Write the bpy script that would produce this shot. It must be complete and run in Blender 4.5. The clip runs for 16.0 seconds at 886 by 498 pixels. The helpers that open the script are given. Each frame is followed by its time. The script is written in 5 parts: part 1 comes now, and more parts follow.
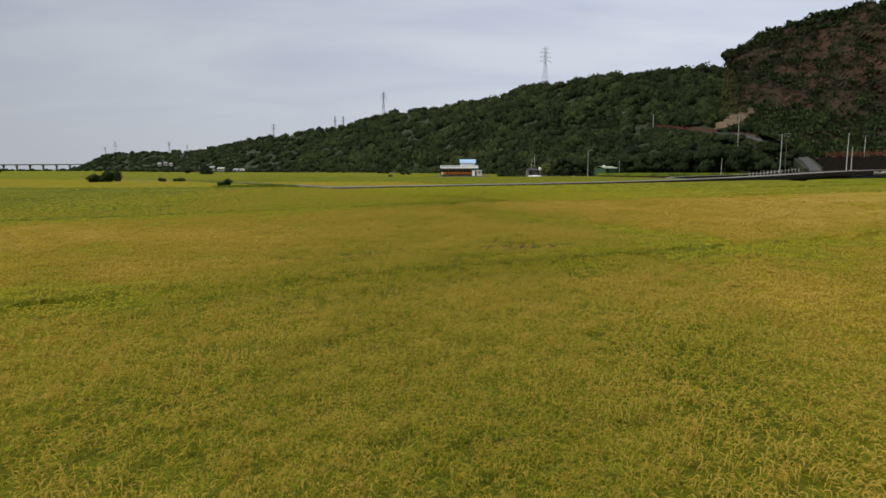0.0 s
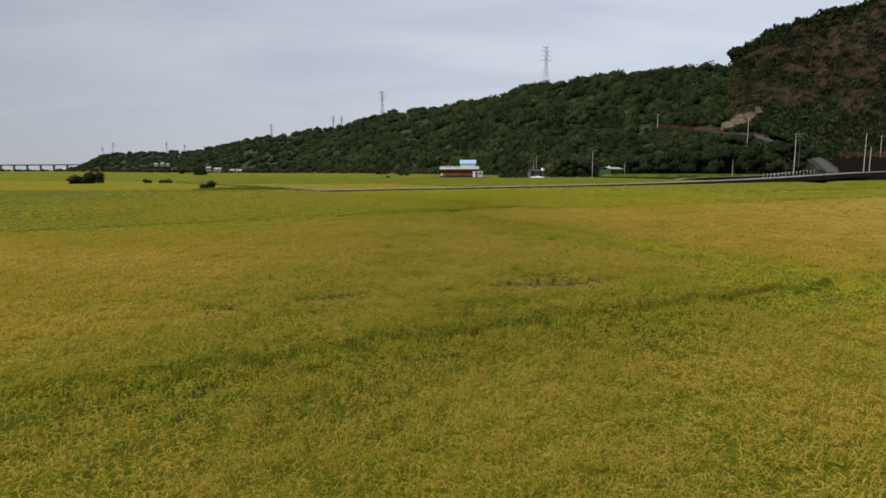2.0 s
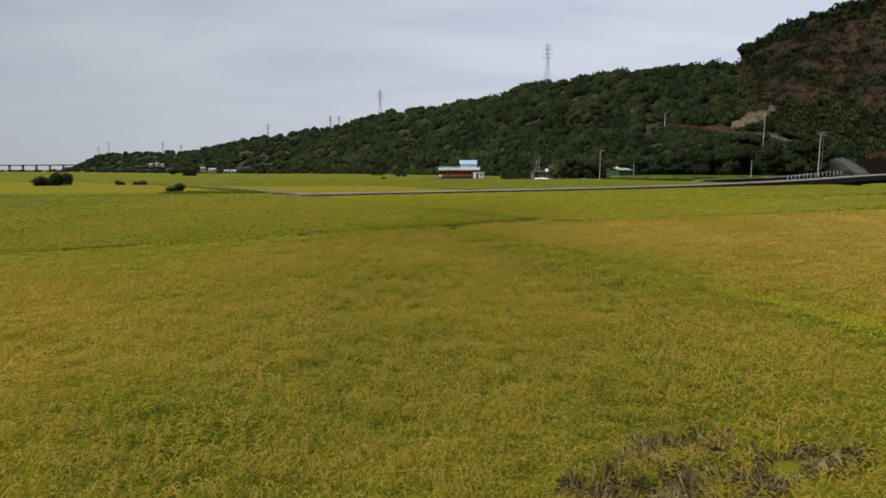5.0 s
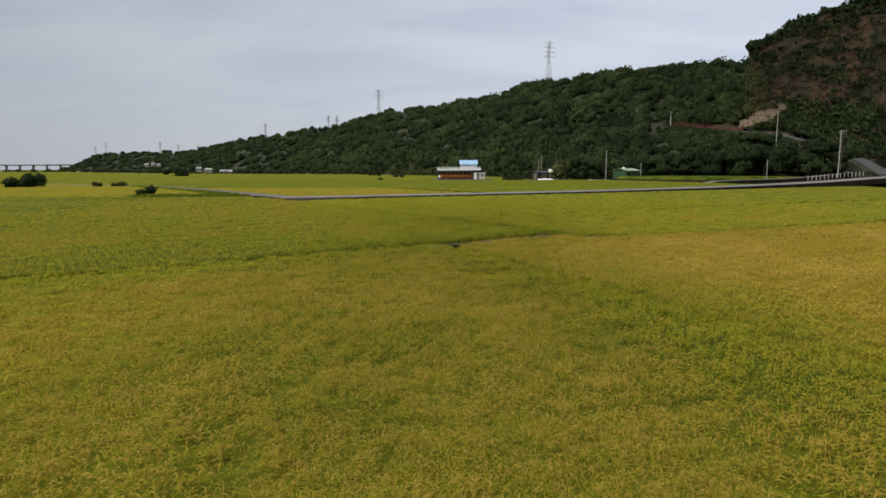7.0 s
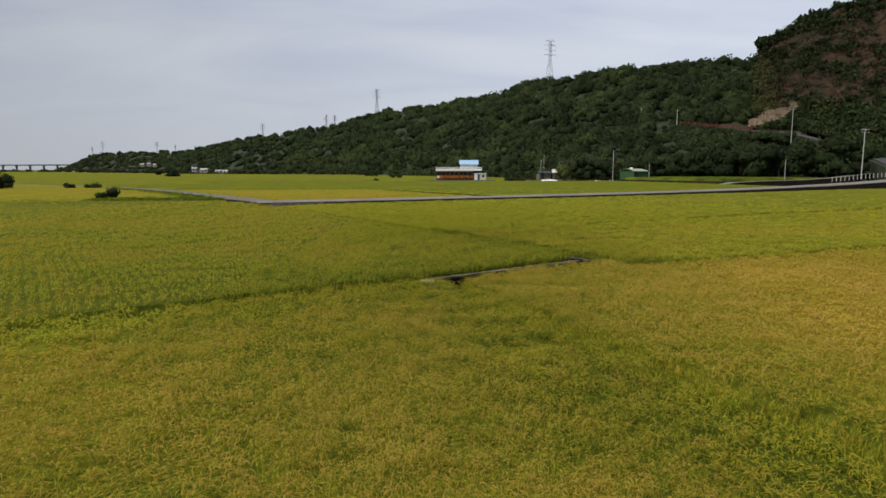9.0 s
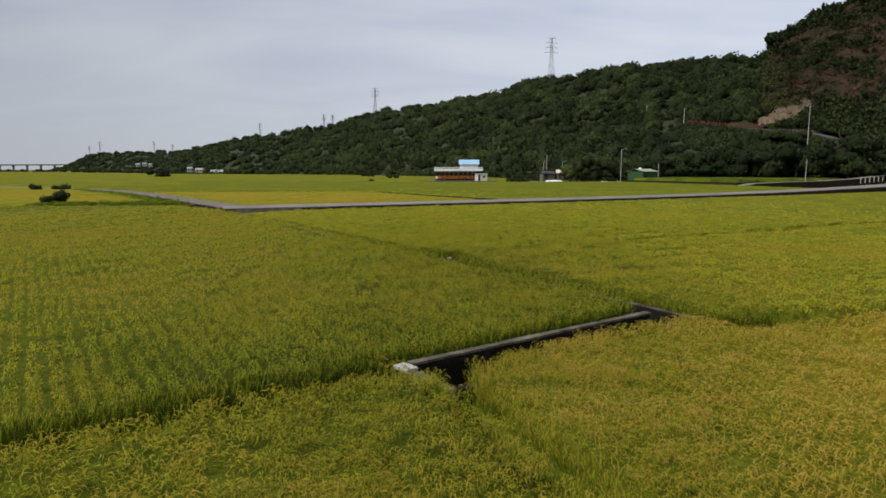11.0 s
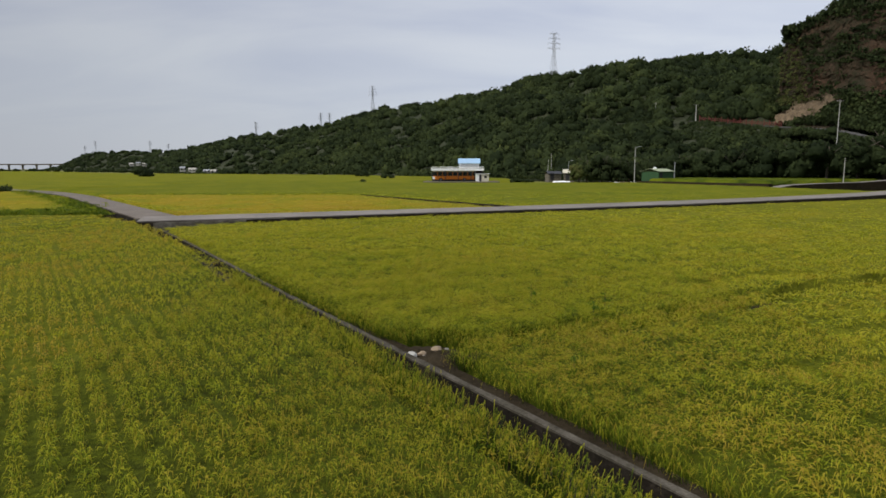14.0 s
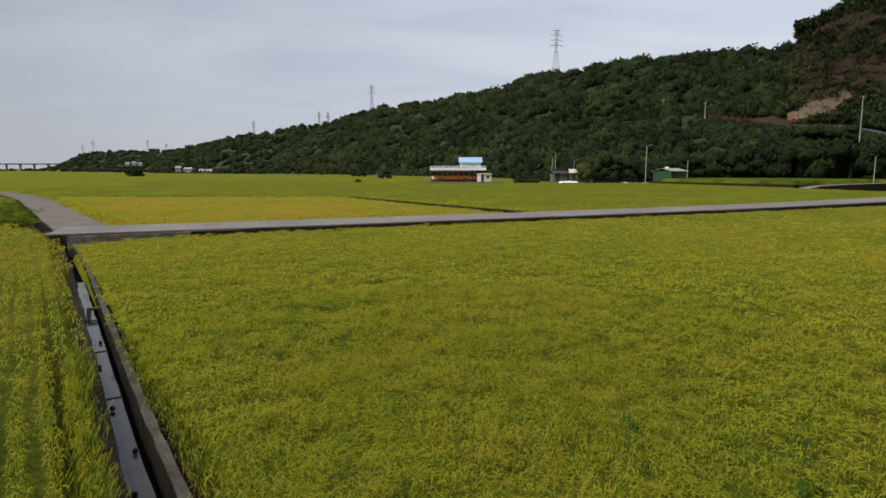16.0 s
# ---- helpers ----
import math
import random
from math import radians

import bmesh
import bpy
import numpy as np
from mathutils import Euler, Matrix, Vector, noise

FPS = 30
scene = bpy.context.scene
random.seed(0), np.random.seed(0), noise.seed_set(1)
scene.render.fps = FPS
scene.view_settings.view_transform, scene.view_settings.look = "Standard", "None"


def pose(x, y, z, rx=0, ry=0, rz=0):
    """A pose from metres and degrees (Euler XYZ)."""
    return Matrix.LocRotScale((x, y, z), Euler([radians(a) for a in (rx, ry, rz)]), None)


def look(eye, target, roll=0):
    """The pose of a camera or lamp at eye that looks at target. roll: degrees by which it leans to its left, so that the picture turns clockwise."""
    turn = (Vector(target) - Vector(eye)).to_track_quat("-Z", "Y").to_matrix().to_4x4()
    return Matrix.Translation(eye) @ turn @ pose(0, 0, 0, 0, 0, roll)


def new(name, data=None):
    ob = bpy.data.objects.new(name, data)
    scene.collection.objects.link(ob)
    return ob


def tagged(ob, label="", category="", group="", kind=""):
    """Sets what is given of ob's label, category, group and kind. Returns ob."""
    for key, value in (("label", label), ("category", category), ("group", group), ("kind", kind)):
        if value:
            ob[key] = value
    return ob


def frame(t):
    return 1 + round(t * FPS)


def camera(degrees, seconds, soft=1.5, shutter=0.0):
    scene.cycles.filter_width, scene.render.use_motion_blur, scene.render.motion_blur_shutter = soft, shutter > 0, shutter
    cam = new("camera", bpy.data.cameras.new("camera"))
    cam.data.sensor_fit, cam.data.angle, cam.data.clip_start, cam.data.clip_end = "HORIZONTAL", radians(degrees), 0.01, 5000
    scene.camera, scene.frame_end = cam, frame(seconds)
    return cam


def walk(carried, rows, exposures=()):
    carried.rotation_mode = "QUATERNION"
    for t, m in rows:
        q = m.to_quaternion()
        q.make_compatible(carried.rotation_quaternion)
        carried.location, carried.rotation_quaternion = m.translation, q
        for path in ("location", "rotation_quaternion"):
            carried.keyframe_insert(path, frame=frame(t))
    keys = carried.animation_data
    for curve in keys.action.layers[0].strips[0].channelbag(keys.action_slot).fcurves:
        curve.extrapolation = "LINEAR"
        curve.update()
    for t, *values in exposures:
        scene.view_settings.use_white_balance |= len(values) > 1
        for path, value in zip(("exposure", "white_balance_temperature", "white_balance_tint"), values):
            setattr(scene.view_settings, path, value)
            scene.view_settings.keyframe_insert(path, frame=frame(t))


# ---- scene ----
cam = camera(72.0, 16.0, soft=1.65)
PATH = [
    (0, (0.254, 3.685, 3.717), (0.003, 13.593, 2.385), -0.26),
    (0.5, (0.175, 5.469, 3.767), (-0.073, 15.377, 2.437), -0.25),
    (1, (0.111, 7.233, 3.804), (-0.134, 17.141, 2.475), -0.25),
    (1.5, (0.057, 8.992, 3.831), (-0.185, 18.901, 2.503), -0.24),
    (2, (0.009, 10.760, 3.850), (-0.229, 20.669, 2.524), -0.24),
    (2.5, (-0.034, 12.545, 3.864), (-0.270, 22.454, 2.540), -0.23),
    (3, (-0.076, 14.354, 3.875), (-0.309, 24.263, 2.552), -0.22),
    (3.5, (-0.118, 16.191, 3.885), (-0.347, 26.101, 2.563), -0.22),
    (4, (-0.160, 18.061, 3.893), (-0.385, 27.971, 2.572), -0.21),
    (4.5, (-0.203, 19.964, 3.901), (-0.425, 29.874, 2.581), -0.21),
    (5, (-0.246, 21.901, 3.909), (-0.464, 31.811, 2.591), -0.20),
    (5.5, (-0.290, 23.871, 3.918), (-0.504, 33.781, 2.601), -0.19),
    (6, (-0.333, 25.873, 3.927), (-0.544, 35.784, 2.611), -0.19),
    (6.5, (-0.374, 27.905, 3.936), (-0.582, 37.816, 2.621), -0.18),
    (7, (-0.413, 29.966, 3.946), (-0.618, 39.877, 2.631), -0.17),
    (7.5, (-0.449, 32.053, 3.955), (-0.650, 41.964, 2.641), -0.17),
    (8, (-0.479, 34.165, 3.962), (-0.677, 44.076, 2.649), -0.16),
    (8.5, (-0.504, 36.299, 3.969), (-0.698, 46.210, 2.657), -0.15),
    (9, (-0.522, 38.454, 3.974), (-0.713, 48.365, 2.662), -0.14),
    (9.5, (-0.532, 40.628, 3.977), (-0.720, 50.539, 2.665), -0.14),
    (10, (-0.534, 42.819, 3.977), (-0.720, 52.731, 2.666), -0.13),
    (10.5, (-0.529, 45.026, 3.974), (-0.712, 54.938, 2.663), -0.12),
    (11, (-0.516, 47.248, 3.968), (-0.696, 57.160, 2.657), -0.11),
    (11.5, (-0.495, 49.482, 3.959), (-0.673, 59.394, 2.648), -0.10),
    (12, (-0.470, 51.725, 3.947), (-0.645, 61.637, 2.636), -0.10),
    (12.5, (-0.441, 53.974, 3.931), (-0.614, 63.886, 2.620), -0.09),
    (13, (-0.411, 56.223, 3.912), (-0.582, 66.136, 2.601), -0.08),
    (13.5, (-0.384, 58.468, 3.891), (-0.554, 68.380, 2.580), -0.07),
    (14, (-0.363, 60.698, 3.868), (-0.532, 70.610, 2.556), -0.06),
    (14.5, (-0.355, 62.902, 3.843), (-0.523, 72.814, 2.531), -0.05),
    (15, (-0.366, 65.065, 3.818), (-0.533, 74.977, 2.505), -0.05),
    (15.5, (-0.402, 67.168, 3.793), (-0.569, 77.080, 2.479), -0.04),
    (16, (-0.473, 69.188, 3.768), (-0.639, 79.100, 2.454), -0.03),
]
walk(cam, [(t, look(eye, target, roll)) for t, eye, target, roll in PATH])

# ---- world, sun ----
world = bpy.data.worlds.new("sky")
scene.world = world
world.use_nodes = True
wn, wl = world.node_tree.nodes, world.node_tree.links
wn.clear()
SUN_ELEV, SUN_AZ = radians(50), radians(240)  # azimuth clockwise from +y
w_sky = wn.new("ShaderNodeTexSky")
w_sky.sky_type, w_sky.sun_disc = "NISHITA", False
w_sky.sun_elevation, w_sky.sun_rotation = SUN_ELEV, SUN_AZ
w_sky.air_density, w_sky.dust_density = 1.0, 2.0
w_gain = wn.new("ShaderNodeVectorMath"); w_gain.operation = "SCALE"; w_gain.inputs[3].default_value = 0.09
w_co = wn.new("ShaderNodeTexCoord")
w_sep = wn.new("ShaderNodeSeparateXYZ")
w_add = wn.new("ShaderNodeMath"); w_add.operation = "ADD"; w_add.inputs[1].default_value = 0.22
w_max = wn.new("ShaderNodeMath"); w_max.operation = "MAXIMUM"; w_max.inputs[1].default_value = 0.05
w_div = wn.new("ShaderNodeVectorMath"); w_div.operation = "DIVIDE"
w_map = wn.new("ShaderNodeMapping"); w_map.inputs["Scale"].default_value = (0.75, 1.5, 0.0); w_map.inputs["Rotation"].default_value = (0, 0, radians(12))
w_noise = wn.new("ShaderNodeTexNoise"); w_noise.inputs["Scale"].default_value = 1.1; w_noise.inputs["Detail"].default_value = 6; w_noise.inputs["Roughness"].default_value = 0.5; w_noise.inputs["Distortion"].default_value = 0.5
w_ramp = wn.new("ShaderNodeValToRGB")
w_ramp.color_ramp.elements[0].position, w_ramp.color_ramp.elements[0].color = 0.30, (0.43, 0.47, 0.59, 1)
w_ramp.color_ramp.elements[1].position, w_ramp.color_ramp.elements[1].color = 0.66, (0.60, 0.63, 0.69, 1)
w_low = wn.new("ShaderNodeMapRange"); w_low.inputs[1].default_value, w_low.inputs[2].default_value = 0.0, 0.22; w_low.inputs[3].default_value, w_low.inputs[4].default_value = 0.75, 0.0
w_hmix = wn.new("ShaderNodeMix"); w_hmix.data_type = "RGBA"; w_hmix.inputs[7].default_value = (0.60, 0.64, 0.70, 1)
w_mix = wn.new("ShaderNodeMix"); w_mix.data_type = "RGBA"; w_mix.inputs[0].default_value = 0.86
w_bg = wn.new("ShaderNodeBackground")
w_out = wn.new("ShaderNodeOutputWorld")
wl.new(w_sky.outputs[0], w_gain.inputs[0])
wl.new(w_co.outputs["Generated"], w_sep.inputs[0])
wl.new(w_sep.outputs[2], w_max.inputs[0]); wl.new(w_max.outputs[0], w_add.inputs[0])
wl.new(w_co.outputs["Generated"], w_div.inputs[0]); wl.new(w_add.outputs[0], w_div.inputs[1])
wl.new(w_div.outputs[0], w_map.inputs[0]); wl.new(w_map.outputs[0], w_noise.inputs["Vector"])
wl.new(w_noise.outputs[0], w_ramp.inputs[0])
wl.new(w_sep.outputs[2], w_low.inputs[0])
wl.new(w_low.outputs[0], w_hmix.inputs[0]); wl.new(w_ramp.outputs[0], w_hmix.inputs[6])
wl.new(w_gain.outputs[0], w_mix.inputs[6]); wl.new(w_hmix.outputs[2], w_mix.inputs[7])
w_dot = wn.new("ShaderNodeVectorMath"); w_dot.operation = "DOT_PRODUCT"; w_dot.inputs[1].default_value = (math.sin(0.95), math.cos(0.95), 0.35)
w_glow = wn.new("ShaderNodeMapRange"); w_glow.inputs[1].default_value, w_glow.inputs[2].default_value, w_glow.inputs[3].default_value, w_glow.inputs[4].default_value = 0.0, 1.05, 0.84, 1.30
w_lit = wn.new("ShaderNodeVectorMath"); w_lit.operation = "SCALE"
wl.new(w_co.outputs["Generated"], w_dot.inputs[0]); wl.new(w_dot.outputs["Value"], w_glow.inputs[0])
wl.new(w_mix.outputs[2], w_lit.inputs[0]); wl.new(w_glow.outputs[0], w_lit.inputs[3]); wl.new(w_lit.outputs[0], w_bg.inputs[0]); wl.new(w_bg.outputs[0], w_out.inputs[0])
w_bg.inputs[1].default_value = 1.0

sun = new("sun", bpy.data.lights.new("sun", "SUN"))
sun.data.energy, sun.data.angle, sun.data.color = 3.05, radians(16), (1.0, 0.96, 0.88)
sun_way = Vector((math.sin(SUN_AZ) * math.cos(SUN_ELEV), math.cos(SUN_AZ) * math.cos(SUN_ELEV), math.sin(SUN_ELEV)))
sun.matrix_basis = look(sun_way * 500, (0, 0, 0))

# ---- materials ----


def material(name, stops, scale=1.0, detail=6.0, rough=0.8, bump=0.0, bump_scale=8.0, metal=0.0, attribute="", spread=0.5, translucent=0.0, island=0.0, coat="Object", spec=0.3):
    """A procedural surface: a ramp of base colours over two noises, with an optional per-vertex attribute and relief."""
    m = bpy.data.materials.new(name)
    m.use_nodes = True
    n, l = m.node_tree.nodes, m.node_tree.links
    b = n["Principled BSDF"]
    co = n.new("ShaderNodeTexCoord")
    big = n.new("ShaderNodeTexNoise"); big.inputs["Scale"].default_value = scale; big.inputs["Detail"].default_value = detail
    fine = n.new("ShaderNodeTexNoise"); fine.inputs["Scale"].default_value = scale * 9; fine.inputs["Detail"].default_value = 3
    for t in (big, fine):
        l.new(co.outputs[coat], t.inputs["Vector"])
    two = n.new("ShaderNodeMath"); two.operation = "MULTIPLY_ADD"; two.inputs[1].default_value = 0.4
    l.new(fine.outputs[0], two.inputs[0])
    sub = n.new("ShaderNodeMath"); sub.operation = "MULTIPLY_ADD"; sub.inputs[1].default_value = 0.6; sub.inputs[2].default_value = 0.0
    l.new(big.outputs[0], sub.inputs[0]); l.new(sub.outputs[0], two.inputs[2])
    drive = two.outputs[0]
    if attribute:
        at = n.new("ShaderNodeAttribute"); at.attribute_name = attribute
        mix = n.new("ShaderNodeMath"); mix.operation = "SUBTRACT"; mix.inputs[1].default_value = 0.5
        l.new(drive, mix.inputs[0])
        mad = n.new("ShaderNodeMath"); mad.operation = "MULTIPLY_ADD"; mad.inputs[1].default_value = spread
        l.new(mix.outputs[0], mad.inputs[0]); l.new(at.outputs["Fac"], mad.inputs[2])
        drive = mad.outputs[0]
    if island:
        geo = n.new("ShaderNodeNewGeometry")
        mad = n.new("ShaderNodeMath"); mad.operation = "MULTIPLY_ADD"; mad.inputs[1].default_value = island
        off = n.new("ShaderNodeMath"); off.operation = "SUBTRACT"; off.inputs[1].default_value = island / 2
        l.new(geo.outputs["Random Per Island"], mad.inputs[0]); l.new(drive, mad.inputs[2]); l.new(mad.outputs[0], off.inputs[0])
        drive = off.outputs[0]
    ramp = n.new("ShaderNodeValToRGB")
    e = ramp.color_ramp.elements
    while len(e) < len(stops):
        e.new(0.5)
    for k, (p, c) in enumerate(stops):
        e[k].position, e[k].color = p, (*c, 1)
    l.new(drive, ramp.inputs[0]); l.new(ramp.outputs[0], b.inputs["Base Color"])
    b.inputs["Roughness"].default_value, b.inputs["Metallic"].default_value = rough, metal
    b.inputs["Specular IOR Level"].default_value = spec
    if bump:
        bt = n.new("ShaderNodeTexNoise"); bt.inputs["Scale"].default_value = bump_scale; bt.inputs["Detail"].default_value = 6
        l.new(co.outputs[coat], bt.inputs["Vector"])
        bp = n.new("ShaderNodeBump"); bp.inputs["Strength"].default_value = bump; bp.inputs["Distance"].default_value = 1.0 / bump_scale
        l.new(bt.outputs[0], bp.inputs["Height"]); l.new(bp.outputs[0], b.inputs["Normal"])
    if translucent:
        tr = n.new("ShaderNodeBsdfTranslucent"); ms = n.new("ShaderNodeMixShader"); ms.inputs[0].default_value = translucent
        l.new(ramp.outputs[0], tr.inputs[0]); l.new(b.outputs[0], ms.inputs[1]); l.new(tr.outputs[0], ms.inputs[2])
        l.new(ms.outputs[0], n["Material Output"].inputs[0])
    return m


def plain(name, c, rough=0.6, metal=0.0, var=0.18, scale=3.0, bump=0.0):
    lo, hi = tuple(v * (1 - var) for v in c), tuple(min(1, v * (1 + var)) for v in c)
    return material(name, [(0.35, lo), (0.65, hi)], scale=scale, rough=rough, metal=metal, bump=bump, bump_scale=12)


RICE = [(0.0, (0.045, 0.080, 0.007)), (0.25, (0.235, 0.285, 0.017)), (0.5, (0.390, 0.372, 0.026)), (0.75, (0.385, 0.280, 0.034)), (1.0, (0.49, 0.350, 0.062))]
# Rice colours darkened: shade among the stems is part of this ramp.
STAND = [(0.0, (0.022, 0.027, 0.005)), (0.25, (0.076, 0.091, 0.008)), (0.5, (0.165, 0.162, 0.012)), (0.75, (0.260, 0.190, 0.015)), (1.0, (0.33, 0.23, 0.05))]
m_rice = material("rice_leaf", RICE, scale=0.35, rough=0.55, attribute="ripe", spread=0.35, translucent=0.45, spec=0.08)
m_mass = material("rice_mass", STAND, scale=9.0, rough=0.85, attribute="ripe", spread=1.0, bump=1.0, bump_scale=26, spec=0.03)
# Far canopy ramp: rice colours with shade between the plants averaged in.
CANOPY = [(0.0, (0.025, 0.042, 0.005)), (0.25, (0.092, 0.114, 0.007)), (0.5, (0.175, 0.172, 0.010)), (0.75, (0.245, 0.185, 0.014)), (1.0, (0.31, 0.22, 0.04))]
m_canopy = material("rice_canopy", CANOPY, scale=0.8, rough=0.85, attribute="ripe", spread=0.35, bump=0.7, bump_scale=4, spec=0.03)
m_soil = material("paddy_soil", [(0.3, (0.018, 0.014, 0.009)), (0.7, (0.048, 0.038, 0.024))], scale=1.2, rough=0.95, bump=0.6, bump_scale=6, spec=0.03)
m_ground = material("meadow_ground", [(0.3, (0.055, 0.075, 0.018)), (0.5, (0.12, 0.13, 0.025)), (0.7, (0.20, 0.18, 0.04))], scale=0.02, rough=0.95, bump=0.5, bump_scale=0.8)
m_concrete = material("weathered_concrete", [(0.32, (0.045, 0.040, 0.030)), (0.46, (0.125, 0.110, 0.088)), (0.58, (0.190, 0.172, 0.142)), (0.72, (0.28, 0.26, 0.22))], scale=2.2, rough=0.92, bump=0.5, bump_scale=22, spec=0.1)
# Moss colour taken darker to hold the shade inside the channels.
m_darkwall = material("shaded_mossy_wall", [(0.3, (0.008, 0.007, 0.005)), (0.55, (0.020, 0.016, 0.012)), (0.75, (0.042, 0.035, 0.027))], scale=2.2, rough=0.9, bump=0.4, bump_scale=10, spec=0.1)
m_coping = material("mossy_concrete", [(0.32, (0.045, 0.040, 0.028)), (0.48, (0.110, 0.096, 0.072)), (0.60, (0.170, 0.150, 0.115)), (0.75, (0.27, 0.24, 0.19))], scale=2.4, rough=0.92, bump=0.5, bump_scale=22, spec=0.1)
# Shaded copy of m_coping, about 0.6 as bright, for the outer wall.
m_shadecoping = material("shaded_mossy_concrete", [(0.32, (0.030, 0.028, 0.019)), (0.48, (0.068, 0.060, 0.046)), (0.60, (0.105, 0.094, 0.076)), (0.75, (0.17, 0.15, 0.12))], scale=2.6, rough=0.92, bump=0.5, bump_scale=22, spec=0.1)
m_pale = material("pale_concrete", [(0.3, (0.32, 0.31, 0.29)), (0.7, (0.52, 0.51, 0.48))], scale=2.0, rough=0.9, bump=0.3, bump_scale=18)
m_asphalt = material("old_asphalt", [(0.3, (0.045, 0.043, 0.041)), (0.7, (0.085, 0.082, 0.078))], scale=0.5, rough=0.9, bump=0.25, bump_scale=20)
m_road = material("road_surface", [(0.3, (0.14, 0.125, 0.112)), (0.5, (0.20, 0.178, 0.160)), (0.7, (0.26, 0.232, 0.21))], scale=0.35, rough=0.9, bump=0.25, bump_scale=20)
m_water = plain("channel_water", (0.045, 0.045, 0.04), rough=0.08, var=0.1)
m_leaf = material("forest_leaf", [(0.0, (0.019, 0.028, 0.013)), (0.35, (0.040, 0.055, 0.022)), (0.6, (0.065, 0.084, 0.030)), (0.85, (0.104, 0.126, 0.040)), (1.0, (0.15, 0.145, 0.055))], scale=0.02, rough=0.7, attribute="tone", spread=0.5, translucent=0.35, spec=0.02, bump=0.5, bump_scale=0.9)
m_weed = material("weed_leaf", [(0.3, (0.055, 0.115, 0.012)), (0.7, (0.13, 0.215, 0.025))], scale=1.5, rough=0.7, translucent=0.4, island=0.5, spec=0.05)
m_lane = material("lane_surface", [(0.3, (0.105, 0.088, 0.072)), (0.5, (0.150, 0.126, 0.106)), (0.7, (0.21, 0.18, 0.155))], scale=0.5, rough=0.92, bump=0.25, bump_scale=20)
m_bank = material("bare_bank", [(0.3, (0.017, 0.014, 0.010)), (0.5, (0.033, 0.027, 0.020)), (0.7, (0.058, 0.048, 0.037))], scale=1.8, rough=0.95, bump=0.7, bump_scale=9, spec=0.05)
m_bark = material("bark", [(0.3, (0.05, 0.04, 0.03)), (0.7, (0.12, 0.10, 0.08))], scale=3, rough=0.95, bump=0.5)
m_slope = material("hill_soil", [(0.3, (0.020, 0.026, 0.012)), (0.7, (0.040, 0.046, 0.020))], scale=0.05, rough=0.95, bump=0.6, bump_scale=0.5)
m_cliff = material("cliff_rock", [(0.30, (0.018, 0.021, 0.012)), (0.42, (0.030, 0.028, 0.017)), (0.52, (0.044, 0.032, 0.021)), (0.62, (0.064, 0.039, 0.026)), (0.76, (0.135, 0.072, 0.042))], scale=0.11, rough=0.95, bump=1.0, bump_scale=0.4, spec=0.05)
m_scree = material("scree", [(0.3, (0.075, 0.055, 0.036)), (0.7, (0.24, 0.175, 0.11))], scale=0.7, rough=0.95, bump=0.8, bump_scale=1.5)
m_white = plain("white_paint", (0.84, 0.85, 0.86), rough=0.5, var=0.08)
m_blueroof = plain("blue_sheet_roof", (0.34, 0.52, 0.72), rough=0.4, var=0.08)
m_orange = plain("orange_paint", (0.72, 0.22, 0.02), rough=0.35, var=0.06)
m_dark = plain("dark_steel", (0.03, 0.03, 0.035), rough=0.5)
m_glass = plain("dark_glass", (0.02, 0.025, 0.03), rough=0.08, var=0.05)
m_tyre = plain("tyre", (0.02, 0.02, 0.02), rough=0.9)
m_cream = plain("cream_panel", (0.58, 0.54, 0.44), rough=0.6, var=0.1)
m_greenwall = plain("green_sheet", (0.038, 0.09, 0.04), rough=0.55, var=0.15)
m_paleroof = plain("pale_sheet_roof", (0.30, 0.34, 0.21), rough=0.5, var=0.12)
m_pole = plain("pole_concrete", (0.42, 0.41, 0.38), rough=0.85, var=0.12)
m_steel = plain("galvanised_steel", (0.33, 0.34, 0.36), rough=0.6, metal=0.0, var=0.12)
m_red = plain("rusty_red_rail", (0.13, 0.036, 0.027), rough=0.8, var=0.3)
m_rock = material("rock", [(0.3, (0.10, 0.09, 0.08)), (0.7, (0.34, 0.31, 0.27))], scale=1.5, rough=0.95, bump=0.6, bump_scale=6)

# ---- mesh helpers ----


def raw_mesh(name, v, tris, mats, attrs=None, index=None, smooth=False, normals=None):
    """A mesh from arrays: vertices (n, 3), triangles (m, 3), float attributes per vertex."""
    me = bpy.data.meshes.new(name)
    me.vertices.add(len(v)); me.vertices.foreach_set("co", np.ascontiguousarray(v, dtype=np.float32).ravel())
    me.loops.add(tris.size); me.loops.foreach_set("vertex_index", np.ascontiguousarray(tris, dtype=np.int32).ravel())
    me.polygons.add(len(tris))
    me.polygons.foreach_set("loop_start", np.arange(0, tris.size, 3, dtype=np.int32))
    for m in mats:
        me.materials.append(m)
    if index is not None:
        me.polygons.foreach_set("material_index", np.ascontiguousarray(index, dtype=np.int32))
    me.update(calc_edges=True)
    me.polygons.foreach_set("use_smooth", np.full(len(tris), smooth))
    for key, values in (attrs or {}).items():
        me.attributes.new(key, "FLOAT", "POINT").data.foreach_set("value", np.ascontiguousarray(values, dtype=np.float32))
    if normals is not None:
        me.normals_split_custom_set_from_vertices(np.ascontiguousarray(normals, dtype=np.float32))
    return me


def part(name, bm, mat, parent=None, label=""):
    me = bpy.data.meshes.new(name)
    bm.to_mesh(me); bm.free()
    me.materials.append(mat)
    ob = new(name, me)
    ob.parent = parent
    return tagged(ob, label)


def thing(name, m, label, category, group=""):
    ob = new(name)
    ob.matrix_basis = m
    return tagged(ob, label, category, group)


